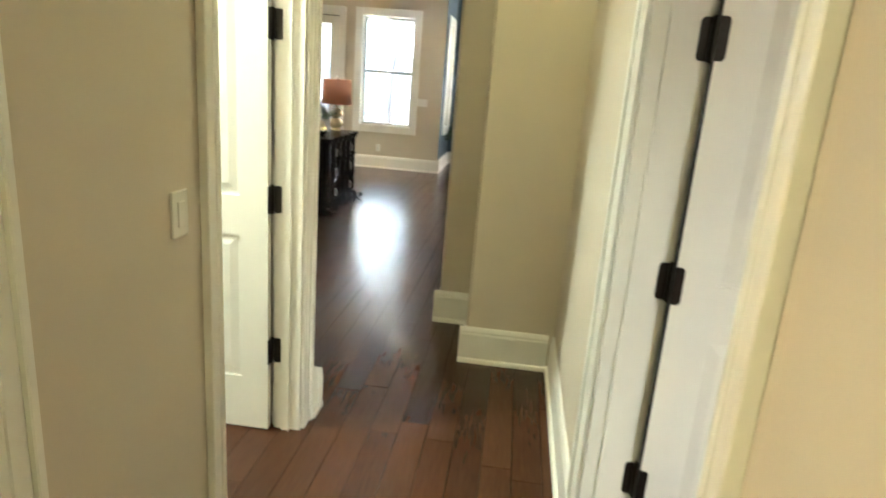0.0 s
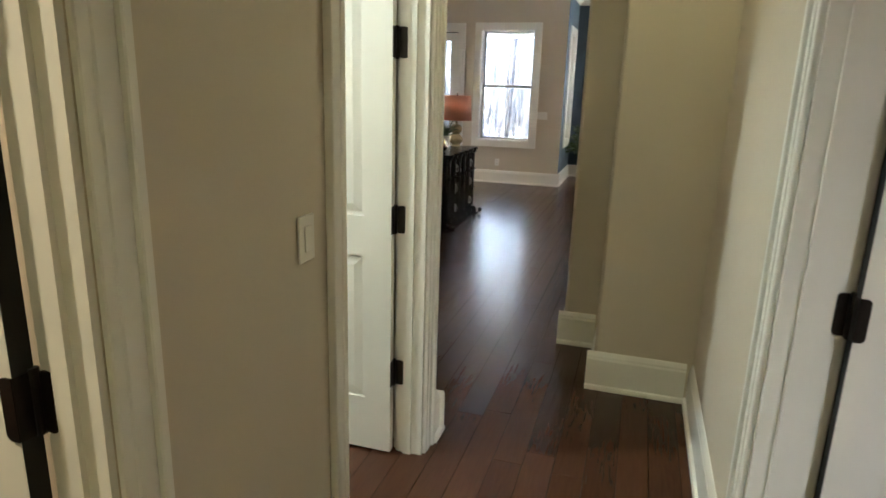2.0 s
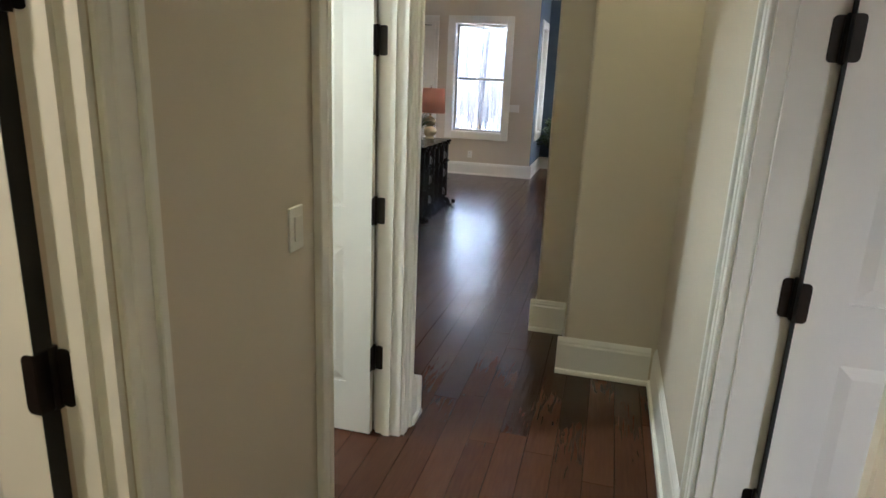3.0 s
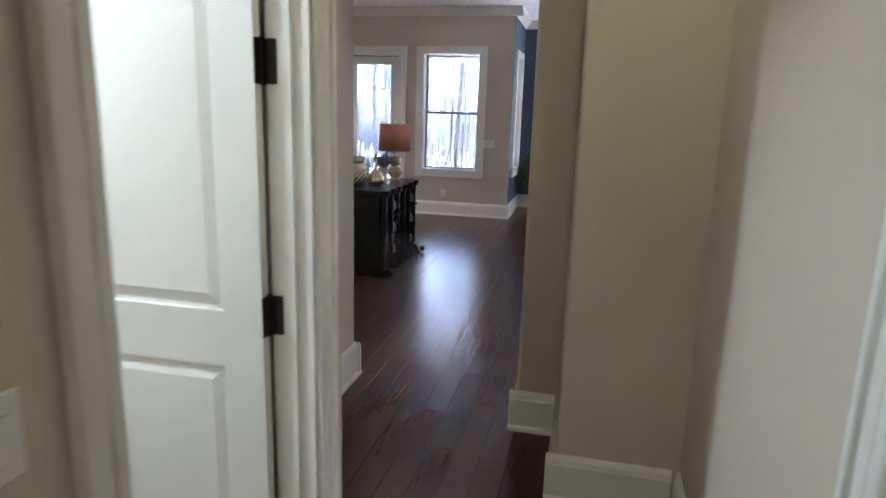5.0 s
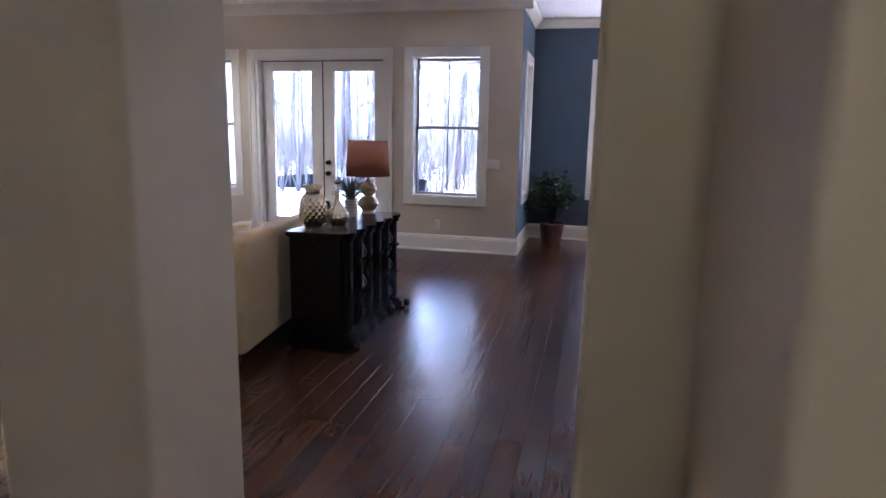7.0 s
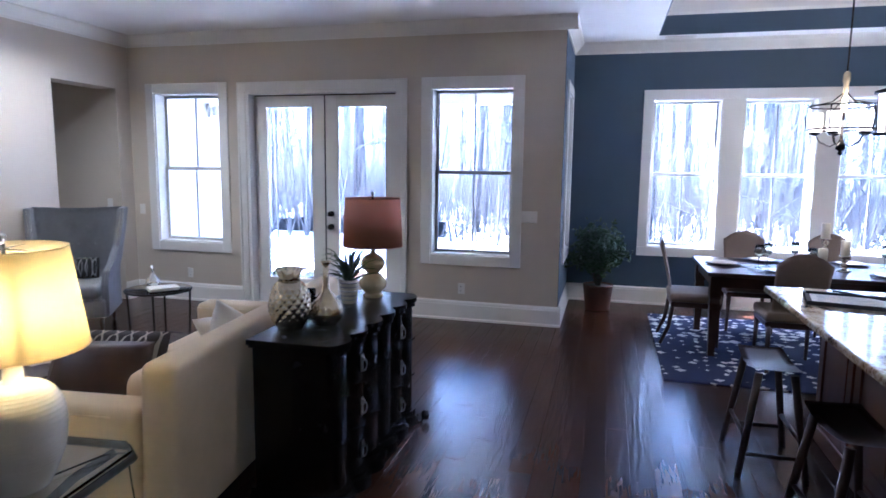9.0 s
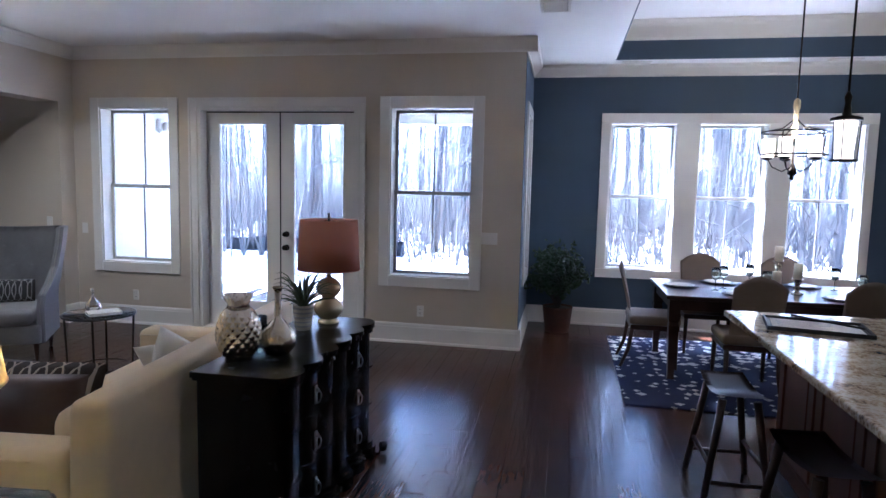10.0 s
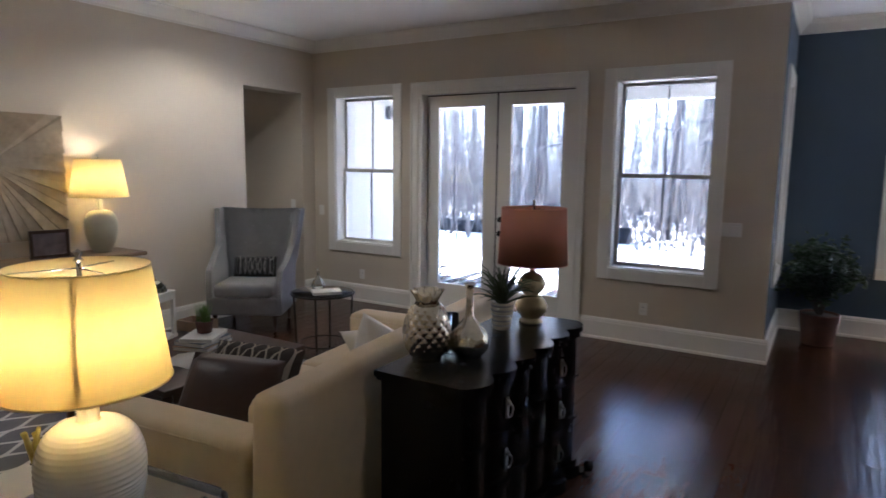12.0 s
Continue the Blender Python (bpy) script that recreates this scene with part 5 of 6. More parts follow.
_N = 44
for k in range(_N):
    a0, a1 = 2 * math.pi * k / _N + 0.03, 2 * math.pi * (k + 1) / _N + 0.03
    p0, p1, c0 = edge_point(a0), edge_point(a1), Vector((0, AYC, AZC))
    ring = [c0, p0]
    ca, cb = math.atan2(p0.z - AZC, p0.y - AYC), math.atan2(p1.z - AZC, p1.y - AYC)
    for cy in (AY0, AY1):
        for cz in (AZ0, AZ1):
            q = math.atan2(cz - AZC, cy - AYC) % (2 * math.pi)
            if a0 % (2 * math.pi) < q < a0 % (2 * math.pi) + (a1 - a0):
                ring.append(Vector((0, cy, cz)))
    ring.append(p1)
    _c = bmesh.new()
    tilt = 0.052 if k % 2 else 0.042
    lo = [_c.verts.new((XL + 0.0155, p.y, p.z)) for p in ring]
    hi = [_c.verts.new((XL + (0.022 if i == 0 else (tilt if i == 1 else tilt - 0.024)), p.y, p.z)) for i, p in enumerate(ring)]
    for i in range(len(ring)):
        j = (i + 1) % len(ring)
        _c.faces.new((lo[i], lo[j], hi[j], hi[i]))
    _c.faces.new(hi)
    part("stave", _c, PALEWOOD, art)

# leafy plant in the dining corner
bush = thing("potted_ficus", "bushy dark green plant in a woven brown pot", "plant", (-0.06, 11.97, 0))
part("pot", L([(0.13, 0)] + [(0.135 + 0.035 * i / 20 + (0.004 if i % 2 else 0), 0.004 + 0.29 * i / 20) for i in range(21)] + [(0.16, 0.294), (0.155, 0.27), (0.001, 0.27)], seg=26), TERRA, bush)
part("soil", L(((0.001, 0.272), (0.150, 0.272), (0.150, 0.276), (0.001, 0.279)), seg=20), SOIL, bush)
random.seed(11)
_st, _lv = bmesh.new(), bmesh.new()
for i in range(40):
    a, o, h = random.uniform(0, 6.28), random.uniform(0.08, 0.40), random.uniform(0.38, 0.76)
    tip = Vector((o * math.cos(a), o * math.sin(a), 0.27 + h * (1 - 0.45 * (o / 0.40) ** 2)))
    mid = Vector((tip.x * 0.35, tip.y * 0.35, 0.27 + h * 0.55))
    tube(_st, ((0.02 * math.cos(a), 0.02 * math.sin(a), 0.27), mid, tip), 0.006, 5, 0.002)
    for k in range(52):
        q = random.uniform(0.25, 1.05)
        p = mid.lerp(tip, max(0, q * 1.6 - 0.6)) if q > 0.375 else Vector((0, 0, 0.27)).lerp(mid, q / 0.375)
        p = p + Vector((random.gauss(0, 0.035), random.gauss(0, 0.035), random.gauss(0, 0.03)))
        d = Vector((random.gauss(0, 1), random.gauss(0, 1), random.gauss(-0.2, 0.7))).normalized()
        s_ = d.cross(Vector((random.gauss(0, 1), random.gauss(0, 1), random.gauss(0, 1)))).normalized()
        l, w = random.uniform(0.05, 0.10), random.uniform(0.014, 0.024)
        n_ = d.cross(s_) * 0.006
        v = [_lv.verts.new(p), _lv.verts.new(p + d * l * 0.45 + s_ * w - n_), _lv.verts.new(p + d * l), _lv.verts.new(p + d * l * 0.45 - s_ * w - n_), _lv.verts.new(p + d * l * 0.5 + n_)]
        for t_ in ((0, 1, 4), (1, 2, 4), (2, 3, 4), (3, 0, 4)):
            _lv.faces.new([v[i_] for i_ in t_])
part("stems", _st, BARK, bush)
part("leaves", _lv, DARKLEAF, bush)

# ================= dining area =================
dr_rug = solid("dining_rug", B((0, 2.9, -1.15, 1.15, 0, 0.012), bev=0.004), FLORAL, "navy wool rug with white floral motifs", "rug")
dr_rug.matrix_basis = pose(0.49, 10.72, 0.0005)
RZ = 0.0126
DT = (0.86, 2.84, 10.28, 11.36)
dt = thing("dining_table", "dark wood dining table with turned square legs", "dining table", (0, 0, RZ))
part("tabletop", B((DT[0], DT[1], DT[2], DT[3], 0.705, 0.74), bev=0.006, seg=2), DARKWOOD, dt)
part("apron", B((DT[0] + 0.05, DT[1] - 0.05, DT[2] + 0.05, DT[2] + 0.075, 0.61, 0.7045), (DT[0] + 0.05, DT[1] - 0.05, DT[3] - 0.075, DT[3] - 0.05, 0.61, 0.7045),
                (DT[0] + 0.05, DT[0] + 0.075, DT[2] + 0.075, DT[3] - 0.075, 0.61, 0.7045), (DT[1] - 0.075, DT[1] - 0.05, DT[2] + 0.075, DT[3] - 0.075, 0.61, 0.7045)), DARKWOOD, dt)
for x in (DT[0] + 0.075, DT[1] - 0.075):
    for y in (DT[2] + 0.075, DT[3] - 0.075):
        bm = bmesh.new()
        q = [(0.045, 0.705), (0.045, 0.52), (0.036, 0.50), (0.042, 0.47), (0.026, 0.03), (0.030, 0.0)]
        rings = [[bm.verts.new((x + sx * w, y + sy * w, z)) for sx, sy in ((-1, -1), (1, -1), (1, 1), (-1, 1))] for w, z in q]
        for a, b in zip(rings, rings[1:]):
            for i in range(4):
                bm.faces.new((a[i], a[(i + 1) % 4], b[(i + 1) % 4], b[i]))
        bm.faces.new(rings[0])
        bm.faces.new(rings[-1][::-1])
        part("leg", bm, DARKWOOD, dt)


def dining_chair(at, turn):
    """Seat faces -y of the chair's own frame."""
    e = thing("dining_chair", "beige upholstered dining chair with an arched back", "chair", at, turn, group="chairs round the dining table")
    part("seat", SB(-0.235, 0.235, -0.25, 0.20, 0.40, 0.485, 0.03), BEIGE, e)
    part("rail", B((-0.225, 0.225, -0.24, 0.19, 0.355, 0.40), bev=0.006), DARKWOOD, e)
    bm = bmesh.new()
    n, m = 14, 10
    g = {}
    for i in range(n + 1):
        for j in range(m + 1):
            u, v = 2 * i / n - 1, j / m
            arch = 0.085 * math.cos(u * math.pi / 2) if abs(u) < 0.999 else 0
            shoulder = 0.01 * (1 if abs(u) < 0.8 else 0)
            z = 0.47 + v * (0.41 + arch + shoulder)
            g[i, j] = bm.verts.new((u * (0.190 + 0.012 * v), 0.185 + 0.10 * v ** 1.3 - 0.012 * (1 - u * u), z))
    for i in range(n):
        for j in range(m):
            bm.faces.new((g[i, j], g[i + 1, j], g[i + 1, j + 1], g[i, j + 1])).smooth = True
    bmesh.ops.solidify(bm, geom=bm.faces[:], thickness=-0.055)
    part("backrest", bm, BEIGE, e)
    for s in (-1, 1):
        part("leg", TB(((s * 0.20, -0.215, 0.36), (s * 0.205, -0.225, 0.0)), 0.022, 8, 0.014), DARKWOOD, e)
        part("leg", TB(((s * 0.195, 0.17, 0.37), (s * 0.20, 0.20, 0.16), (s * 0.205, 0.265, 0.0)), 0.022, 8, 0.015), DARKWOOD, e)
    return e


first_chair = dining_chair((0.80, 10.83, RZ), 90)
for at, turn in (((1.50, 10.22, RZ), 180), ((2.30, 10.22, RZ), 180), ((1.42, 11.52, RZ), 0), ((2.22, 11.52, RZ), 0), ((2.95, 10.83, RZ), -90)):
    copy_thing(first_chair, pose(*at, 0, 0, turn))

# places laid on the table
TZ_ = RZ + 0.7405


def place_setting(x, y):
    p = thing("plate_setting", "dark charger with a pale dinner plate", "plate", (x, y, TZ_), group="places laid on the dining table")
    part("charger", L(((0.001, 0), (0.10, 0.0), (0.16, 0.012), (0.158, 0.015), (0.10, 0.005), (0.001, 0.004)), seg=36), IRON, p)
    part("dinner_plate", L(((0.001, 0.0055), (0.08, 0.006), (0.125, 0.022), (0.123, 0.025), (0.08, 0.011), (0.001, 0.010)), seg=36), CERAMIC, p)
    return p


def wine_glass(x, y):
    g = thing("wine_glass", "clear stemmed wine glass", "glass", (x, y, TZ_), group="wine glasses on the dining table")
    part("bowl", L(((0.004, 0.09), (0.030, 0.105), (0.041, 0.14), (0.040, 0.17), (0.033, 0.205), (0.0315, 0.205), (0.0385, 0.17), (0.0395, 0.14), (0.028, 0.107), (0.001, 0.094)), seg=24), TINTGLASS, g)
    part("stem", L(((0.034, 0.0), (0.034, 0.002), (0.006, 0.008), (0.0035, 0.02), (0.004, 0.0895)), seg=16), TINTGLASS, g)
    return g


_ps, _wg = place_setting(1.06, 10.83), wine_glass(1.34, 10.72)
for x, y in ((1.46, 11.17), (2.22, 11.17), (1.50, 10.47), (2.30, 10.47), (2.64, 10.83)):
    copy_thing(_ps, pose(x, y, TZ_))
for x, y in ((1.44, 10.86), (1.72, 11.08), (2.46, 11.08), (1.74, 10.62), (2.50, 10.62)):
    copy_thing(_wg, pose(x, y, TZ_))


def candle_stand(x, y, h, candle):
    e = thing("candlestick", "mercury glass candlestick with an ivory pillar candle", "candlestick", (x, y, TZ_), group="candlesticks on the dining table")
    pr_ = [(0.055, 0), (0.058, 0.006), (0.030, 0.02)]
    n = max(2, int(h / 0.06))
    for i in range(n):
        z0 = 0.02 + (h - 0.03) * i / n
        pr_ += [(0.018, z0 + 0.004), (0.036, z0 + 0.5 * (h - 0.03) / n), (0.018, z0 + (h - 0.03) / n - 0.004)]
    pr_ += [(0.048, h - 0.008), (0.050, h)]
    part("stand", L(pr_, seg=24), MERCURY, e)
    part("candle", L(((0.001, h + 0.0005), (0.037, h + 0.0005), (0.037, h + candle), (0.030, h + candle + 0.002), (0.001, h + candle - 0.006)), seg=24), WAX, e)
    return e


candle_stand(1.88, 10.80, 0.28, 0.13)
candle_stand(2.02, 10.72, 0.14, 0.13)
candle_stand(1.83, 10.66, 0.06, 0.14)

# chandelier over the table
CHX, CHY = 1.915, 10.75
ch = thing("chandelier", "bronze ring chandelier with five lit frosted glass cups", "chandelier", (CHX, CHY, 0))
part("stem", L(((0.010, 2.30), (0.022, 2.12), (0.022, 2.36), (0.030, 2.38), (0.028, 2.44), (0.010, 2.46)), seg=16), CHAMPAGNE, ch)
part("rod", TB(((0, 0, 2.45), (0, 0, 3.44)), 0.007), BRONZE, ch)
part("canopy", L(((0.001, 3.42), (0.06, 3.43), (0.065, 3.478)), seg=24), BRONZE, ch)
part("finial", L(((0.001, 1.75), (0.022, 1.77), (0.012, 1.79), (0.040, 1.81), (0.030, 1.86), (0.012, 1.90), (0.012, 2.13)), seg=16), BRONZE, ch)
for z in (2.17, 1.975):
    part("ring", TB([(0.265 * math.cos(2 * math.pi * i / 48), 0.265 * math.sin(2 * math.pi * i / 48), z) for i in range(49)], 0.008, 6), BRONZE, ch)
for k in range(5):
    a = 0.3 + k * 2 * math.pi / 5
    c_, s_ = math.cos(a), math.sin(a)
    part("arm", TB([(c_ * r, s_ * r, z) for r, z in ((0.012, 1.87), (0.08, 1.83), (0.16, 1.87), (0.20, 1.945))], 0.006, 6), BRONZE, ch)
    part("arm", TB([(c_ * r, s_ * r, z) for r, z in ((0.015, 2.28), (0.09, 2.21), (0.265, 2.17), (0.285, 2.08), (0.265, 1.975))], 0.006, 6), BRONZE, ch)
    cup = part("cup", L(((0.046, 1.952), (0.052, 1.975), (0.052, 2.115), (0.048, 2.115), (0.048, 1.975), (0.040, 1.958)), (c_ * 0.20, s_ * 0.20, 0), 20), FROST, ch, "lit frosted glass cup")
    part("socket", L(((0.012, 1.925), (0.048, 1.94), (0.050, 1.951), (0.01, 1.951)), (c_ * 0.20, s_ * 0.20, 0), 16), BRONZE, ch)
_ld = bpy.data.lights.new("chandelier_light", "POINT")
_ld.energy, _ld.color, _ld.shadow_soft_size = 2, (1.0, 0.80, 0.52), 0.12
new("chandelier_light", _ld).matrix_basis = pose(CHX, CHY, 2.06)

# ================= kitchen island =================
isl = thing("kitchen_island", "cherry wood kitchen island with panelled sides", "kitchen island", (0, 0, 0))
IX0, IX1, IY0, IY1 = 1.30, 2.05, 5.95, 8.78
part("body", B((IX0, IX1, IY0, IY1, 0.09, 0.855), bev=0.003), CHERRY, isl)
part("toe_kick", B((IX0 + 0.05, IX1 - 0.05, IY0 + 0.05, IY1 - 0.05, 0, 0.09)), DARKWOOD, isl)
part("base_trim", B((IX0 - 0.016, IX0 - 0.001, IY0, IY1, 0.0, 0.10), (IX0 - 0.016, IX1, IY1 + 0.001, IY1 + 0.016, 0.0, 0.10), bev=0.004), CHERRY, isl)
for i in range(5):
    y0 = IY0 + 0.03 + i * 0.56
    bm = bmesh.new()
    for q in ((y0, y0 + 0.07, 0.11, 0.85), (y0 + 0.45, y0 + 0.52, 0.11, 0.85), (y0 + 0.07, y0 + 0.45, 0.11, 0.19), (y0 + 0.07, y0 + 0.45, 0.77, 0.85)):
        box(bm, IX0 - 0.014, IX0 - 0.001, q[0], q[1], q[2], q[3], bev=0.002)
    box(bm, IX0 - 0.009, IX0 - 0.001, y0 + 0.10, y0 + 0.42, 0.22, 0.74, bev=0.003)
    part("panel", bm, CHERRY, isl)
top = solid("island_worktop", B((0.985, 2.25, 5.85, 8.90, 0.861, 0.900), bev=0.010, seg=3), GRANITE, "polished gold granite worktop of the kitchen island", "worktop")


def stool(at, turn):
    e = thing("bar_stool", "dark wood saddle-seat counter stool", "stool", at, turn, group="stools at the kitchen island")
    bm = bmesh.new()
    n, m = 12, 6
    g = {}
    for i in range(n + 1):
        for j in range(m + 1):
            u, v = 2 * i / n - 1, 2 * j / m - 1
            g[i, j] = bm.verts.new((v * 0.125 * (1 - 0.06 * u * u), u * 0.235, 0.575 + 0.030 * u * u - 0.004 * (1 - v * v)))
    for i in range(n):
        for j in range(m):
            bm.faces.new((g[i, j], g[i, j + 1], g[i + 1, j + 1], g[i + 1, j])).smooth = True
    bmesh.ops.solidify(bm, geom=bm.faces[:], thickness=0.042)
    part("seat", bm, DARKWOOD, e)
    for sx in (-1, 1):
        for sy in (-1, 1):
            part("leg", TB(((sx * 0.085, sy * 0.175, 0.565), (sx * 0.165, sy * 0.235, 0.0)), 0.021, 8, 0.017), DARKWOOD, e)
        part("rung", TB(((sx * 0.135, -0.213, 0.21), (sx * 0.135, 0.213, 0.21)), 0.012, 8), DARKWOOD, e)
    for sy in (-1, 1):
        part("rung", TB(((-0.148, sy * 0.222, 0.13), (0.148, sy * 0.222, 0.13)), 0.012, 8), DARKWOOD, e)
    return e


first_stool = stool((0.905, 8.30, 0), 0)
copy_thing(first_stool, pose(1.03, 7.42, 0, 0, 0, 4))
copy_thing(first_stool, pose(1.04, 6.60, 0, 0, 0, -3))

# pendant over the island
PX, PY = 1.36, 8.3
pd = thing("pendant_light", "bronze pendant with a lit square frosted glass shade", "pendant light", (PX, PY, 0))
pd.scale = (0.74, 0.74, 1)
part("shade", L(((0.058, 1.815), (0.075, 2.01), (0.070, 2.01), (0.054, 1.82)), seg=6), FROST, pd, "lit frosted glass shade")
part("cap", L(((0.10, 2.012), (0.098, 2.026), (0.03, 2.04), (0.018, 2.10), (0.026, 2.13), (0.010, 2.16)), seg=18), BRONZE, pd)
part("ring", TB([(0.085 * math.cos(2 * math.pi * i / 24), 0.085 * math.sin(2 * math.pi * i / 24), 1.812) for i in range(25)], 0.006, 6), BRONZE, pd)
for k in range(3):
    a = k * 2.094
    part("strut", TB(((0.085 * math.cos(a), 0.085 * math.sin(a), 1.812), (0.095 * math.cos(a), 0.095 * math.sin(a), 2.02)), 0.004, 6), BRONZE, pd)
part("rod", TB(((0, 0, 2.15), (0, 0, CH - 0.02)), 0.008), BRONZE, pd)
part("canopy", L(((0.001, CH - 0.03), (0.055, CH - 0.02), (0.06, CH - 0.001)), seg=20), BRONZE, pd)

# things on the island
tr = thing("serving_tray", "dark tray with a printed place mat on it", "tray", (1.36, 8.47, 0.9005), turn=-12)
_c = bmesh.new()
for q in ((-0.25, 0.25, -0.17, 0.17, 0, 0.008), (-0.25, 0.25, -0.17, -0.16, 0.008, 0.022), (-0.25, 0.25, 0.16, 0.17, 0.008, 0.022), (-0.25, -0.24, -0.16, 0.16, 0.008, 0.022), (0.24, 0.25, -0.16, 0.16, 0.008, 0.022)):
    box(_c, *q)
part("body", _c, BLACKMAT, tr)
part("mat", B((-0.22, 0.22, -0.14, 0.14, 0.0085, 0.011)), PAPER, tr, "pale printed paper mat")
part("print", B(*[(-0.19, 0.02 + 0.03 * (i % 3), -0.11 + 0.028 * i, -0.098 + 0.028 * i, 0.0113, 0.0118) for i in range(8)]), GREYPAINT, tr, "grey lines of small print")
part("pen", TB(((-0.1, 0.19, 0.03), (0.22, -0.05, 0.03)), 0.006, 8), BLACKMAT, tr)
bxk = thing("wooden_planter", "brown wooden box with small green plants", "planter", (1.90, 8.35, 0.9005))
part("body", B((-0.14, 0.14, -0.10, 0.10, 0, 0.09), bev=0.004), BOOKTAN, bxk)
_c = bmesh.new()
random.seed(3)
for i in range(120):
    a, r = random.uniform(0, 6.28), random.uniform(0, 0.09)
    p = Vector((r * math.cos(a), r * 0.7 * math.sin(a), 0.09))
    tube(_c, (p, p + Vector((random.gauss(0, 0.02), random.gauss(0, 0.02), random.uniform(0.04, 0.11)))), 0.004, 4, 0.001)
part("leaves", _c, GRASSLEAF, bxk)

# ---------- outdoors ----------
solid("ground", B((-400, 400, -300, 800, -0.35, -0.22)), LITTER, "sunlit ground of pale leaf litter", "ground", "structure")
solid("porch_slab", B((XL, 0.3, YB + WT + 0.02, YD + 0.9, -0.2195, -0.06), bev=0.01), CONCRETE, "pale concrete porch slab outside the doors", "pavement", "structure")
wing = thing("house_wing", "white sided wing of the house beside the porch", "house", (0, 0, -0.22))
part("wall", B((-6.30, -5.80, YB + WT + 0.012, 14.3, 0, 3.9)), SIDING, wing)
part("corner_board", B((-5.7995, -5.775, 14.19, 14.3, 0, 3.9), bev=0.003), SIDING, wing)
porch_lamp = part("porch_lamp", B((-5.7815, -5.73, 12.86, 12.98, 2.52, 2.72), bev=0.01), SIDING, wing, "small white wall lamp")
part("shade", L(((0.055, 0), (0.06, 0.10), (0.02, 0.13)), (-5.67, 12.92, 2.55), 14), SIDING, porch_lamp)

solid("porch_ceiling", B((XL - 0.9, XC - 0.1, YB + WT + 0.01, 13.92, 2.77, 2.85)), SIDING, "white boarded porch ceiling outside the doors", "porch", "structure")
solid("porch_beam", B((XL - 0.9, XC - 0.1, 13.78, 13.92, 2.52, 2.77), bev=0.006), SIDING, "white painted porch beam", "beam", "structure")

random.seed(21)


def pine(h, r, seed):
    """A tall pine: a tapered, slightly crooked trunk, thin broken limbs, and needle clumps high up."""
    rng = random.Random(seed)
    e = thing("pine_tree", "tall straight pine with a bare grey trunk", "tree", group="pines of the wood")
    pts, x, y = [], 0.0, 0.0
    for k in range(9):
        pts.append((x, y, h * k / 8))
        x, y = x + rng.gauss(0, 0.06), y + rng.gauss(0, 0.06)
    part("trunk", TB(pts, r, 9, r * 0.35), BARK, e)
    lm = bmesh.new()
    for k in range(16):
        z = rng.uniform(2.0, h * 0.95)
        a, l = rng.uniform(0, 6.28), rng.uniform(0.5, 1.9)
        i = min(7, int(z / h * 8))
        p = Vector(pts[i])
        p.z = z
        tube(lm, (p, p + Vector((math.cos(a) * l * 0.6, math.sin(a) * l * 0.6, 0.12)), p + Vector((math.cos(a) * l, math.sin(a) * l, 0.3 * l))), 0.028, 5, 0.006)
    part("limbs", lm, TWIG, e)
    cr = bmesh.new()
    for k in range(170):
        z = rng.uniform(0.62, 1.02)
        rad = 2.3 * (1.06 - z) ** 0.6 * rng.uniform(0.2, 1.2)
        a = rng.uniform(0, 6.28)
        c = Vector((math.cos(a) * rad, math.sin(a) * rad, h * z))
        for q in range(5):
            d = Vector((rng.gauss(0, 1), rng.gauss(0, 1), rng.gauss(0, 0.6))).normalized() * rng.uniform(0.2, 0.45)
            s = d.cross(Vector((0.3, 0.2, 1))).normalized() * 0.06
            cr.faces.new([cr.verts.new(v) for v in (c + s, c - s, c + d - s * 0.2, c + d + s * 0.2)])
    part("crown", cr, DARKLEAF, e)
    return e


kinds = [pine(h, r, s) for h, r, s in ((17, 0.11, 1), (20, 0.15, 2), (15, 0.085, 3), (18, 0.07, 4))]
spots = []
while len(spots) < 150:
    y = random.uniform(21, 54)
    x = random.uniform(-0.95 * (y - 4.5) - 1, 0.62 * (y - 4.5) + 3)
    if all((x - a) ** 2 + (y - b) ** 2 > 1.4 for a, b in spots):
        spots.append((x, y))
for k, (x, y) in enumerate(spots):
    m = pose(x, y, -0.24, random.gauss(0, 1.2), random.gauss(0, 1.2), random.uniform(0, 360))
    if k < 4:
        kinds[k].matrix_basis = m
    else:
        copy_thing(kinds[k % 4], m)

# thin saplings, twigs and brush between the pines
_c = bmesh.new()
verts, faces = [], []


def stick(p, q, r):
    d = (q - p).normalized()
    s = d.cross(Vector((0.1, 0.9, 0.2))).normalized() * r
    u = d.cross(s).normalized() * r
    n = len(verts)
    verts.extend([p + s, p - s * 0.5 + u, p - s * 0.5 - u, q])
    faces.extend([(n, n + 1, n + 3), (n + 1, n + 2, n + 3), (n + 2, n, n + 3)])


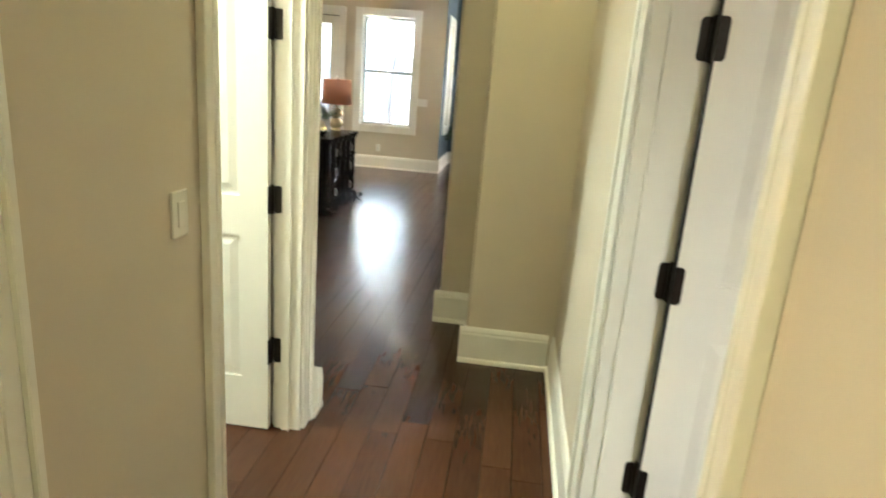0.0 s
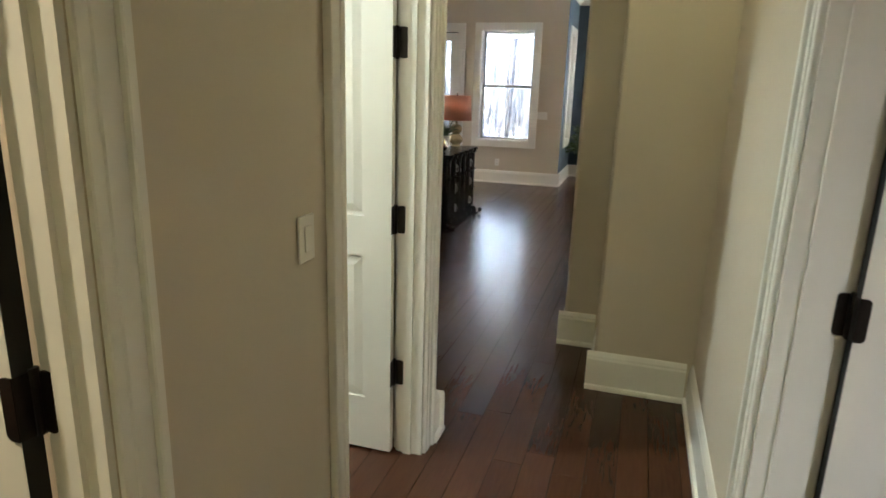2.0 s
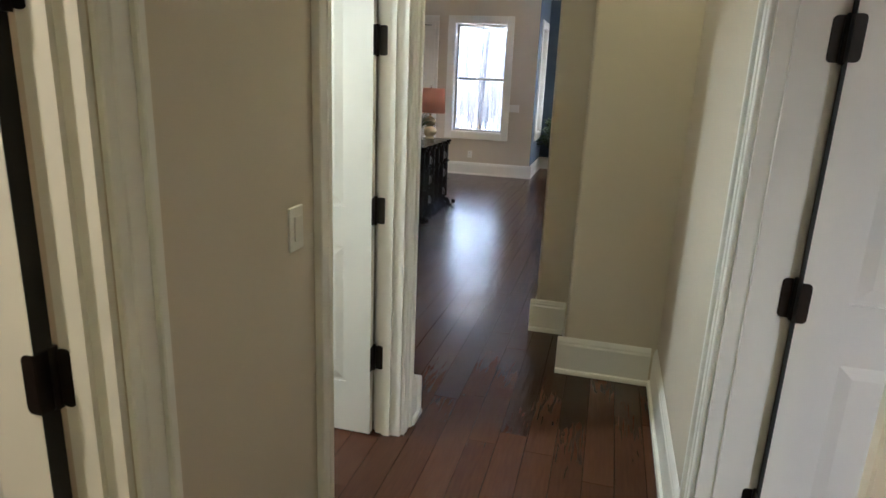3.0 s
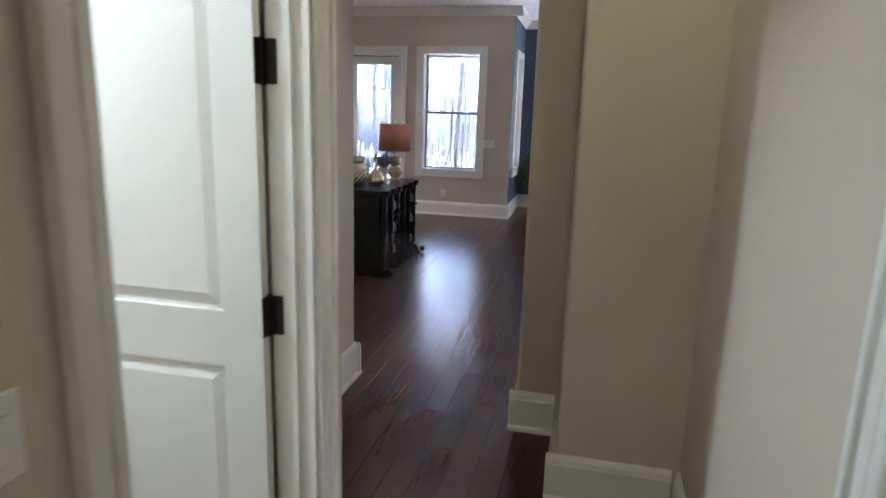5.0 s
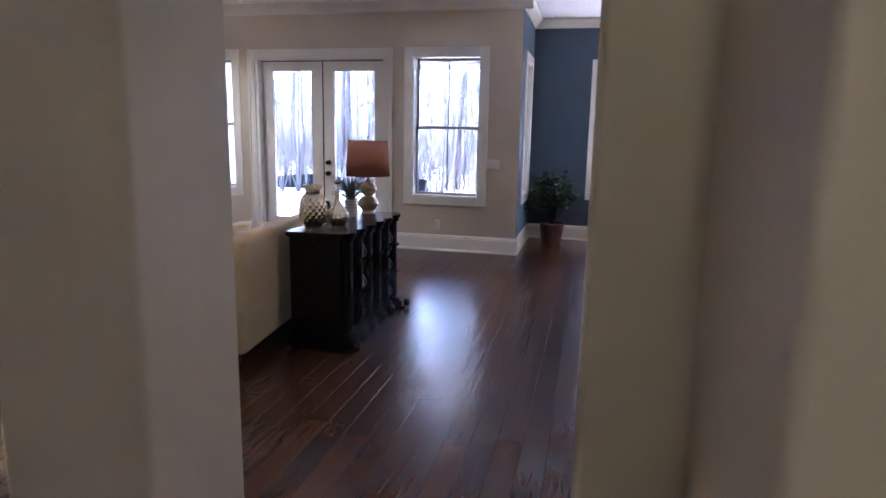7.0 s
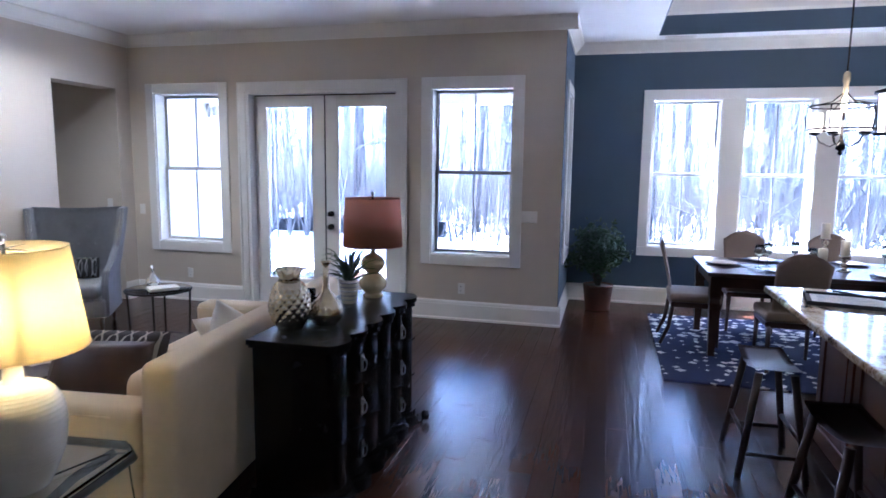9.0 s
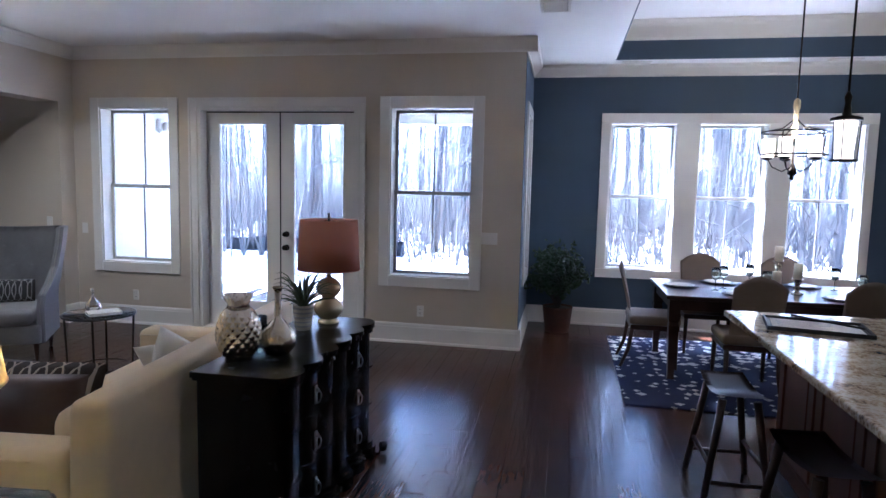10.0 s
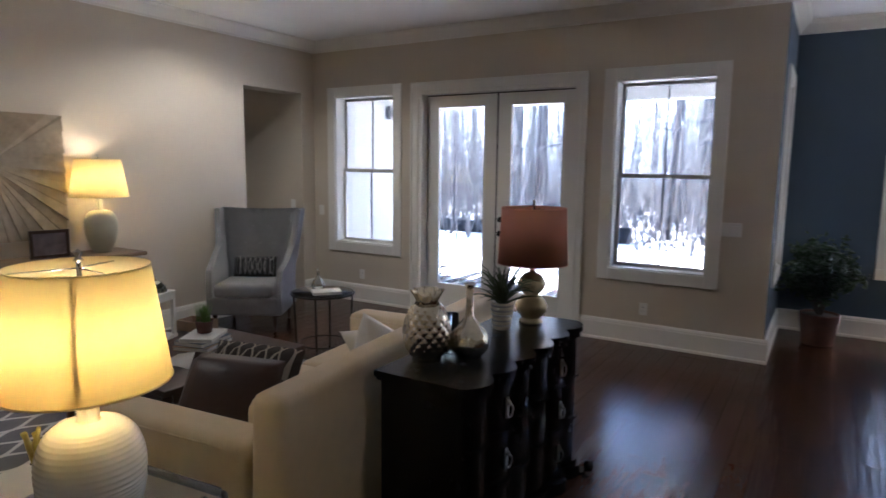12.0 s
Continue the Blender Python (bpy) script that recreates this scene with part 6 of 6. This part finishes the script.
for i in range(2300):
    x, y = random.uniform(-34, 36), random.uniform(18, 56)
    h = random.uniform(1.5, 11)
    base = Vector((x, y, -0.25))
    top_ = base + Vector((random.gauss(0, 0.07) * h, random.gauss(0, 0.07) * h, h))
    stick(base, top_, random.uniform(0.016, 0.05))
    for k in range(6):
        q = random.uniform(0.25, 0.95)
        p = base.lerp(top_, q)
        stick(p, p + Vector((random.gauss(0, 0.7), random.gauss(0, 0.5), random.uniform(0.2, 1.4))), 0.016)
for i in range(5200):                    # low brush
    x, y = random.uniform(-26, 30), random.uniform(19, 46)
    base = Vector((x, y, -0.25))
    for k in range(3):
        stick(base, base + Vector((random.gauss(0, 0.35), random.gauss(0, 0.3), random.uniform(0.4, 2.2))), random.uniform(0.012, 0.03))
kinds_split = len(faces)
for i in range(3600):                    # pale twigs, bent and forked, sunlight put into their colour
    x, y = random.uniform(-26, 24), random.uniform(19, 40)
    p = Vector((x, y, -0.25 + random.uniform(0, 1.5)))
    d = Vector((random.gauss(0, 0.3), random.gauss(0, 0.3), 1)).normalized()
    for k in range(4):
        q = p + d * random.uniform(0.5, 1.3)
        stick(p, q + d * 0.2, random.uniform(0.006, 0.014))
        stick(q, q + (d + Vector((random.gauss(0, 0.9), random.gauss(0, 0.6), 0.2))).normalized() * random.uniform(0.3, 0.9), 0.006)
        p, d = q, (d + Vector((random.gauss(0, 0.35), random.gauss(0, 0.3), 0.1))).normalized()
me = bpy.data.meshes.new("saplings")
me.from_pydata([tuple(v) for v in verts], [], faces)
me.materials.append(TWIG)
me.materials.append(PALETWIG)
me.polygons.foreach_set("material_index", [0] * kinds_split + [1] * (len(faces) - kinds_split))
tagged(new("saplings", me), "thin bare saplings and twigs of the winter wood", "saplings", kind="stuff")
_c.free()

silt = thing("silt_fence", "low black cloth silt fence on wooden stakes at the wood", "fence", (0, 0, -0.24))
_c = bmesh.new()
_a = [(-14.5 + 0.26 * i, 20.4 + 0.12 * math.sin(i * 1.9) + 0.05 * math.sin(i * 4.1)) for i in range(41)]
_lo, _hi = [_c.verts.new((x, y, 0)) for x, y in _a], [_c.verts.new((x, y + 0.03, 0.40 + 0.05 * math.sin(x * 2.3))) for x, y in _a]
for i in range(40):
    _c.faces.new((_lo[i], _lo[i + 1], _hi[i + 1], _hi[i]))
bmesh.ops.solidify(_c, geom=_c.faces[:], thickness=0.006)
part("cloth", _c, SILT, silt)
for i in range(0, 41, 4):
    part("stake", B((_a[i][0] - 0.02, _a[i][0] + 0.02, _a[i][1] + 0.06, _a[i][1] + 0.10, 0, 0.8)), PALEWOOD, silt)

# far wood: a glowing sheet with hazy trunks and bright gaps painted on
HAZE = bpy.data.materials.new("glowing_hazy_wood")
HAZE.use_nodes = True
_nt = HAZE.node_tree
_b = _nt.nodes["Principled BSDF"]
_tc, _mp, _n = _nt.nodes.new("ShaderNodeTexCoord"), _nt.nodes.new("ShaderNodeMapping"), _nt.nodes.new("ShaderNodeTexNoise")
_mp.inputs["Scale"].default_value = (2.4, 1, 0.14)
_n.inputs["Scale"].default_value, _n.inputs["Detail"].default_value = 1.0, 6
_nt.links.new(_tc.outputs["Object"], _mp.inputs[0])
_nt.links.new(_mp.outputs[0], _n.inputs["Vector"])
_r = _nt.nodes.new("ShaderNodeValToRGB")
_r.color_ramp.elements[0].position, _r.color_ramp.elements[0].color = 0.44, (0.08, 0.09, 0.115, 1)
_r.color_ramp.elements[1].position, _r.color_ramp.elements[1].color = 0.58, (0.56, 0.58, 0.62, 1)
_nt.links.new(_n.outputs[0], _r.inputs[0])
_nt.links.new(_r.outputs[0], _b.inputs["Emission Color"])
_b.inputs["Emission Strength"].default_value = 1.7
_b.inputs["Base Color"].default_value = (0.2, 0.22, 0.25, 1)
solid("backdrop", B((-150, 150, 75, 75.5, -1, 26)), HAZE, "glowing backdrop painted with pale hazy winter woods", "woods", "structure")

# ---------- floor ----------
solid("floor", B((XL - 0.4, XE, -2.0, YD, -0.2, -0.014)), FLOORWOOD, "dark hand-scraped hardwood plank floor", "floor", "structure")
solid("floor_passage", B((XL - 1.50, XL - 0.405, 9.90, 10.77, -0.2, -0.001)), FLOORWOOD, "dark hand-scraped hardwood plank floor of the passage", "floor", "structure")
FLOOR = bpy.data.objects["floor"]
PW = 0.127
random.seed(77)


def plank_bm(l, w):
    """One plank from its corner at the origin, with eased upper edges."""
    g, c = 0.0007, 0.0014
    bm = bmesh.new()
    lo = [bm.verts.new(p) for p in ((g, g, -0.013), (w - g, g, -0.013), (w - g, l - g, -0.013), (g, l - g, -0.013))]
    md = [bm.verts.new(p) for p in ((g, g, -c), (w - g, g, -c), (w - g, l - g, -c), (g, l - g, -c))]
    hi = [bm.verts.new(p) for p in ((g + c, g + c, 0), (w - g - c, g + c, 0), (w - g - c, l - g - c, 0), (g + c, l - g - c, 0))]
    for a, b in ((lo, md), (md, hi)):
        for i in range(4):
            j = (i + 1) % 4
            bm.faces.new((a[i], a[j], b[j], b[i]))
    bm.faces.new(hi)
    return bm


LENGTHS = (0.62, 0.86, 1.05, 1.28, 1.52)
PLANKS = {l: mesh_of("plank", plank_bm(l, PW), FLOORWOOD) for l in LENGTHS}
rest_v, rest_f, made = [], [], 0
x = XL - 0.28
while x < XE:
    y = -1.9 - random.uniform(0, 0.8)
    while y < YD:
        l = random.choice(LENGTHS)
        near = -1.25 < x < 1.1 and 1.6 < y + l and y < 10.9
        if near and made < 300:
            ob = new("plank", PLANKS[l])
            ob.parent = FLOOR
            ob.location = (x, y, random.uniform(-0.0006, 0.0))
            ob.rotation_euler = (random.gauss(0, 0.0006), random.gauss(0, 0.0025), 0)
            made += 1
        else:
            n, dz = len(rest_v), random.uniform(-0.0006, 0)
            g, c = 0.0007, 0.0014
            for zz, e_ in ((-0.013, g), (-c, g), (0, g + c)):
                rest_v.extend([(x + e_, y + e_, zz + dz), (x + PW - e_, y + e_, zz + dz), (x + PW - e_, y + l - e_, zz + dz), (x + e_, y + l - e_, zz + dz)])
            for b_ in (0, 4):
                for i in range(4):
                    j = (i + 1) % 4
                    rest_f.append((n + b_ + i, n + b_ + j, n + b_ + 4 + j, n + b_ + 4 + i))
            rest_f.append((n + 8, n + 9, n + 10, n + 11))
        y += l
    x += PW
me = bpy.data.meshes.new("planks")
me.from_pydata(rest_v, [], rest_f)
me.materials.append(FLOORWOOD)
ob = new("planks", me)
ob.parent = FLOOR
tagged(ob, kind="stuff")
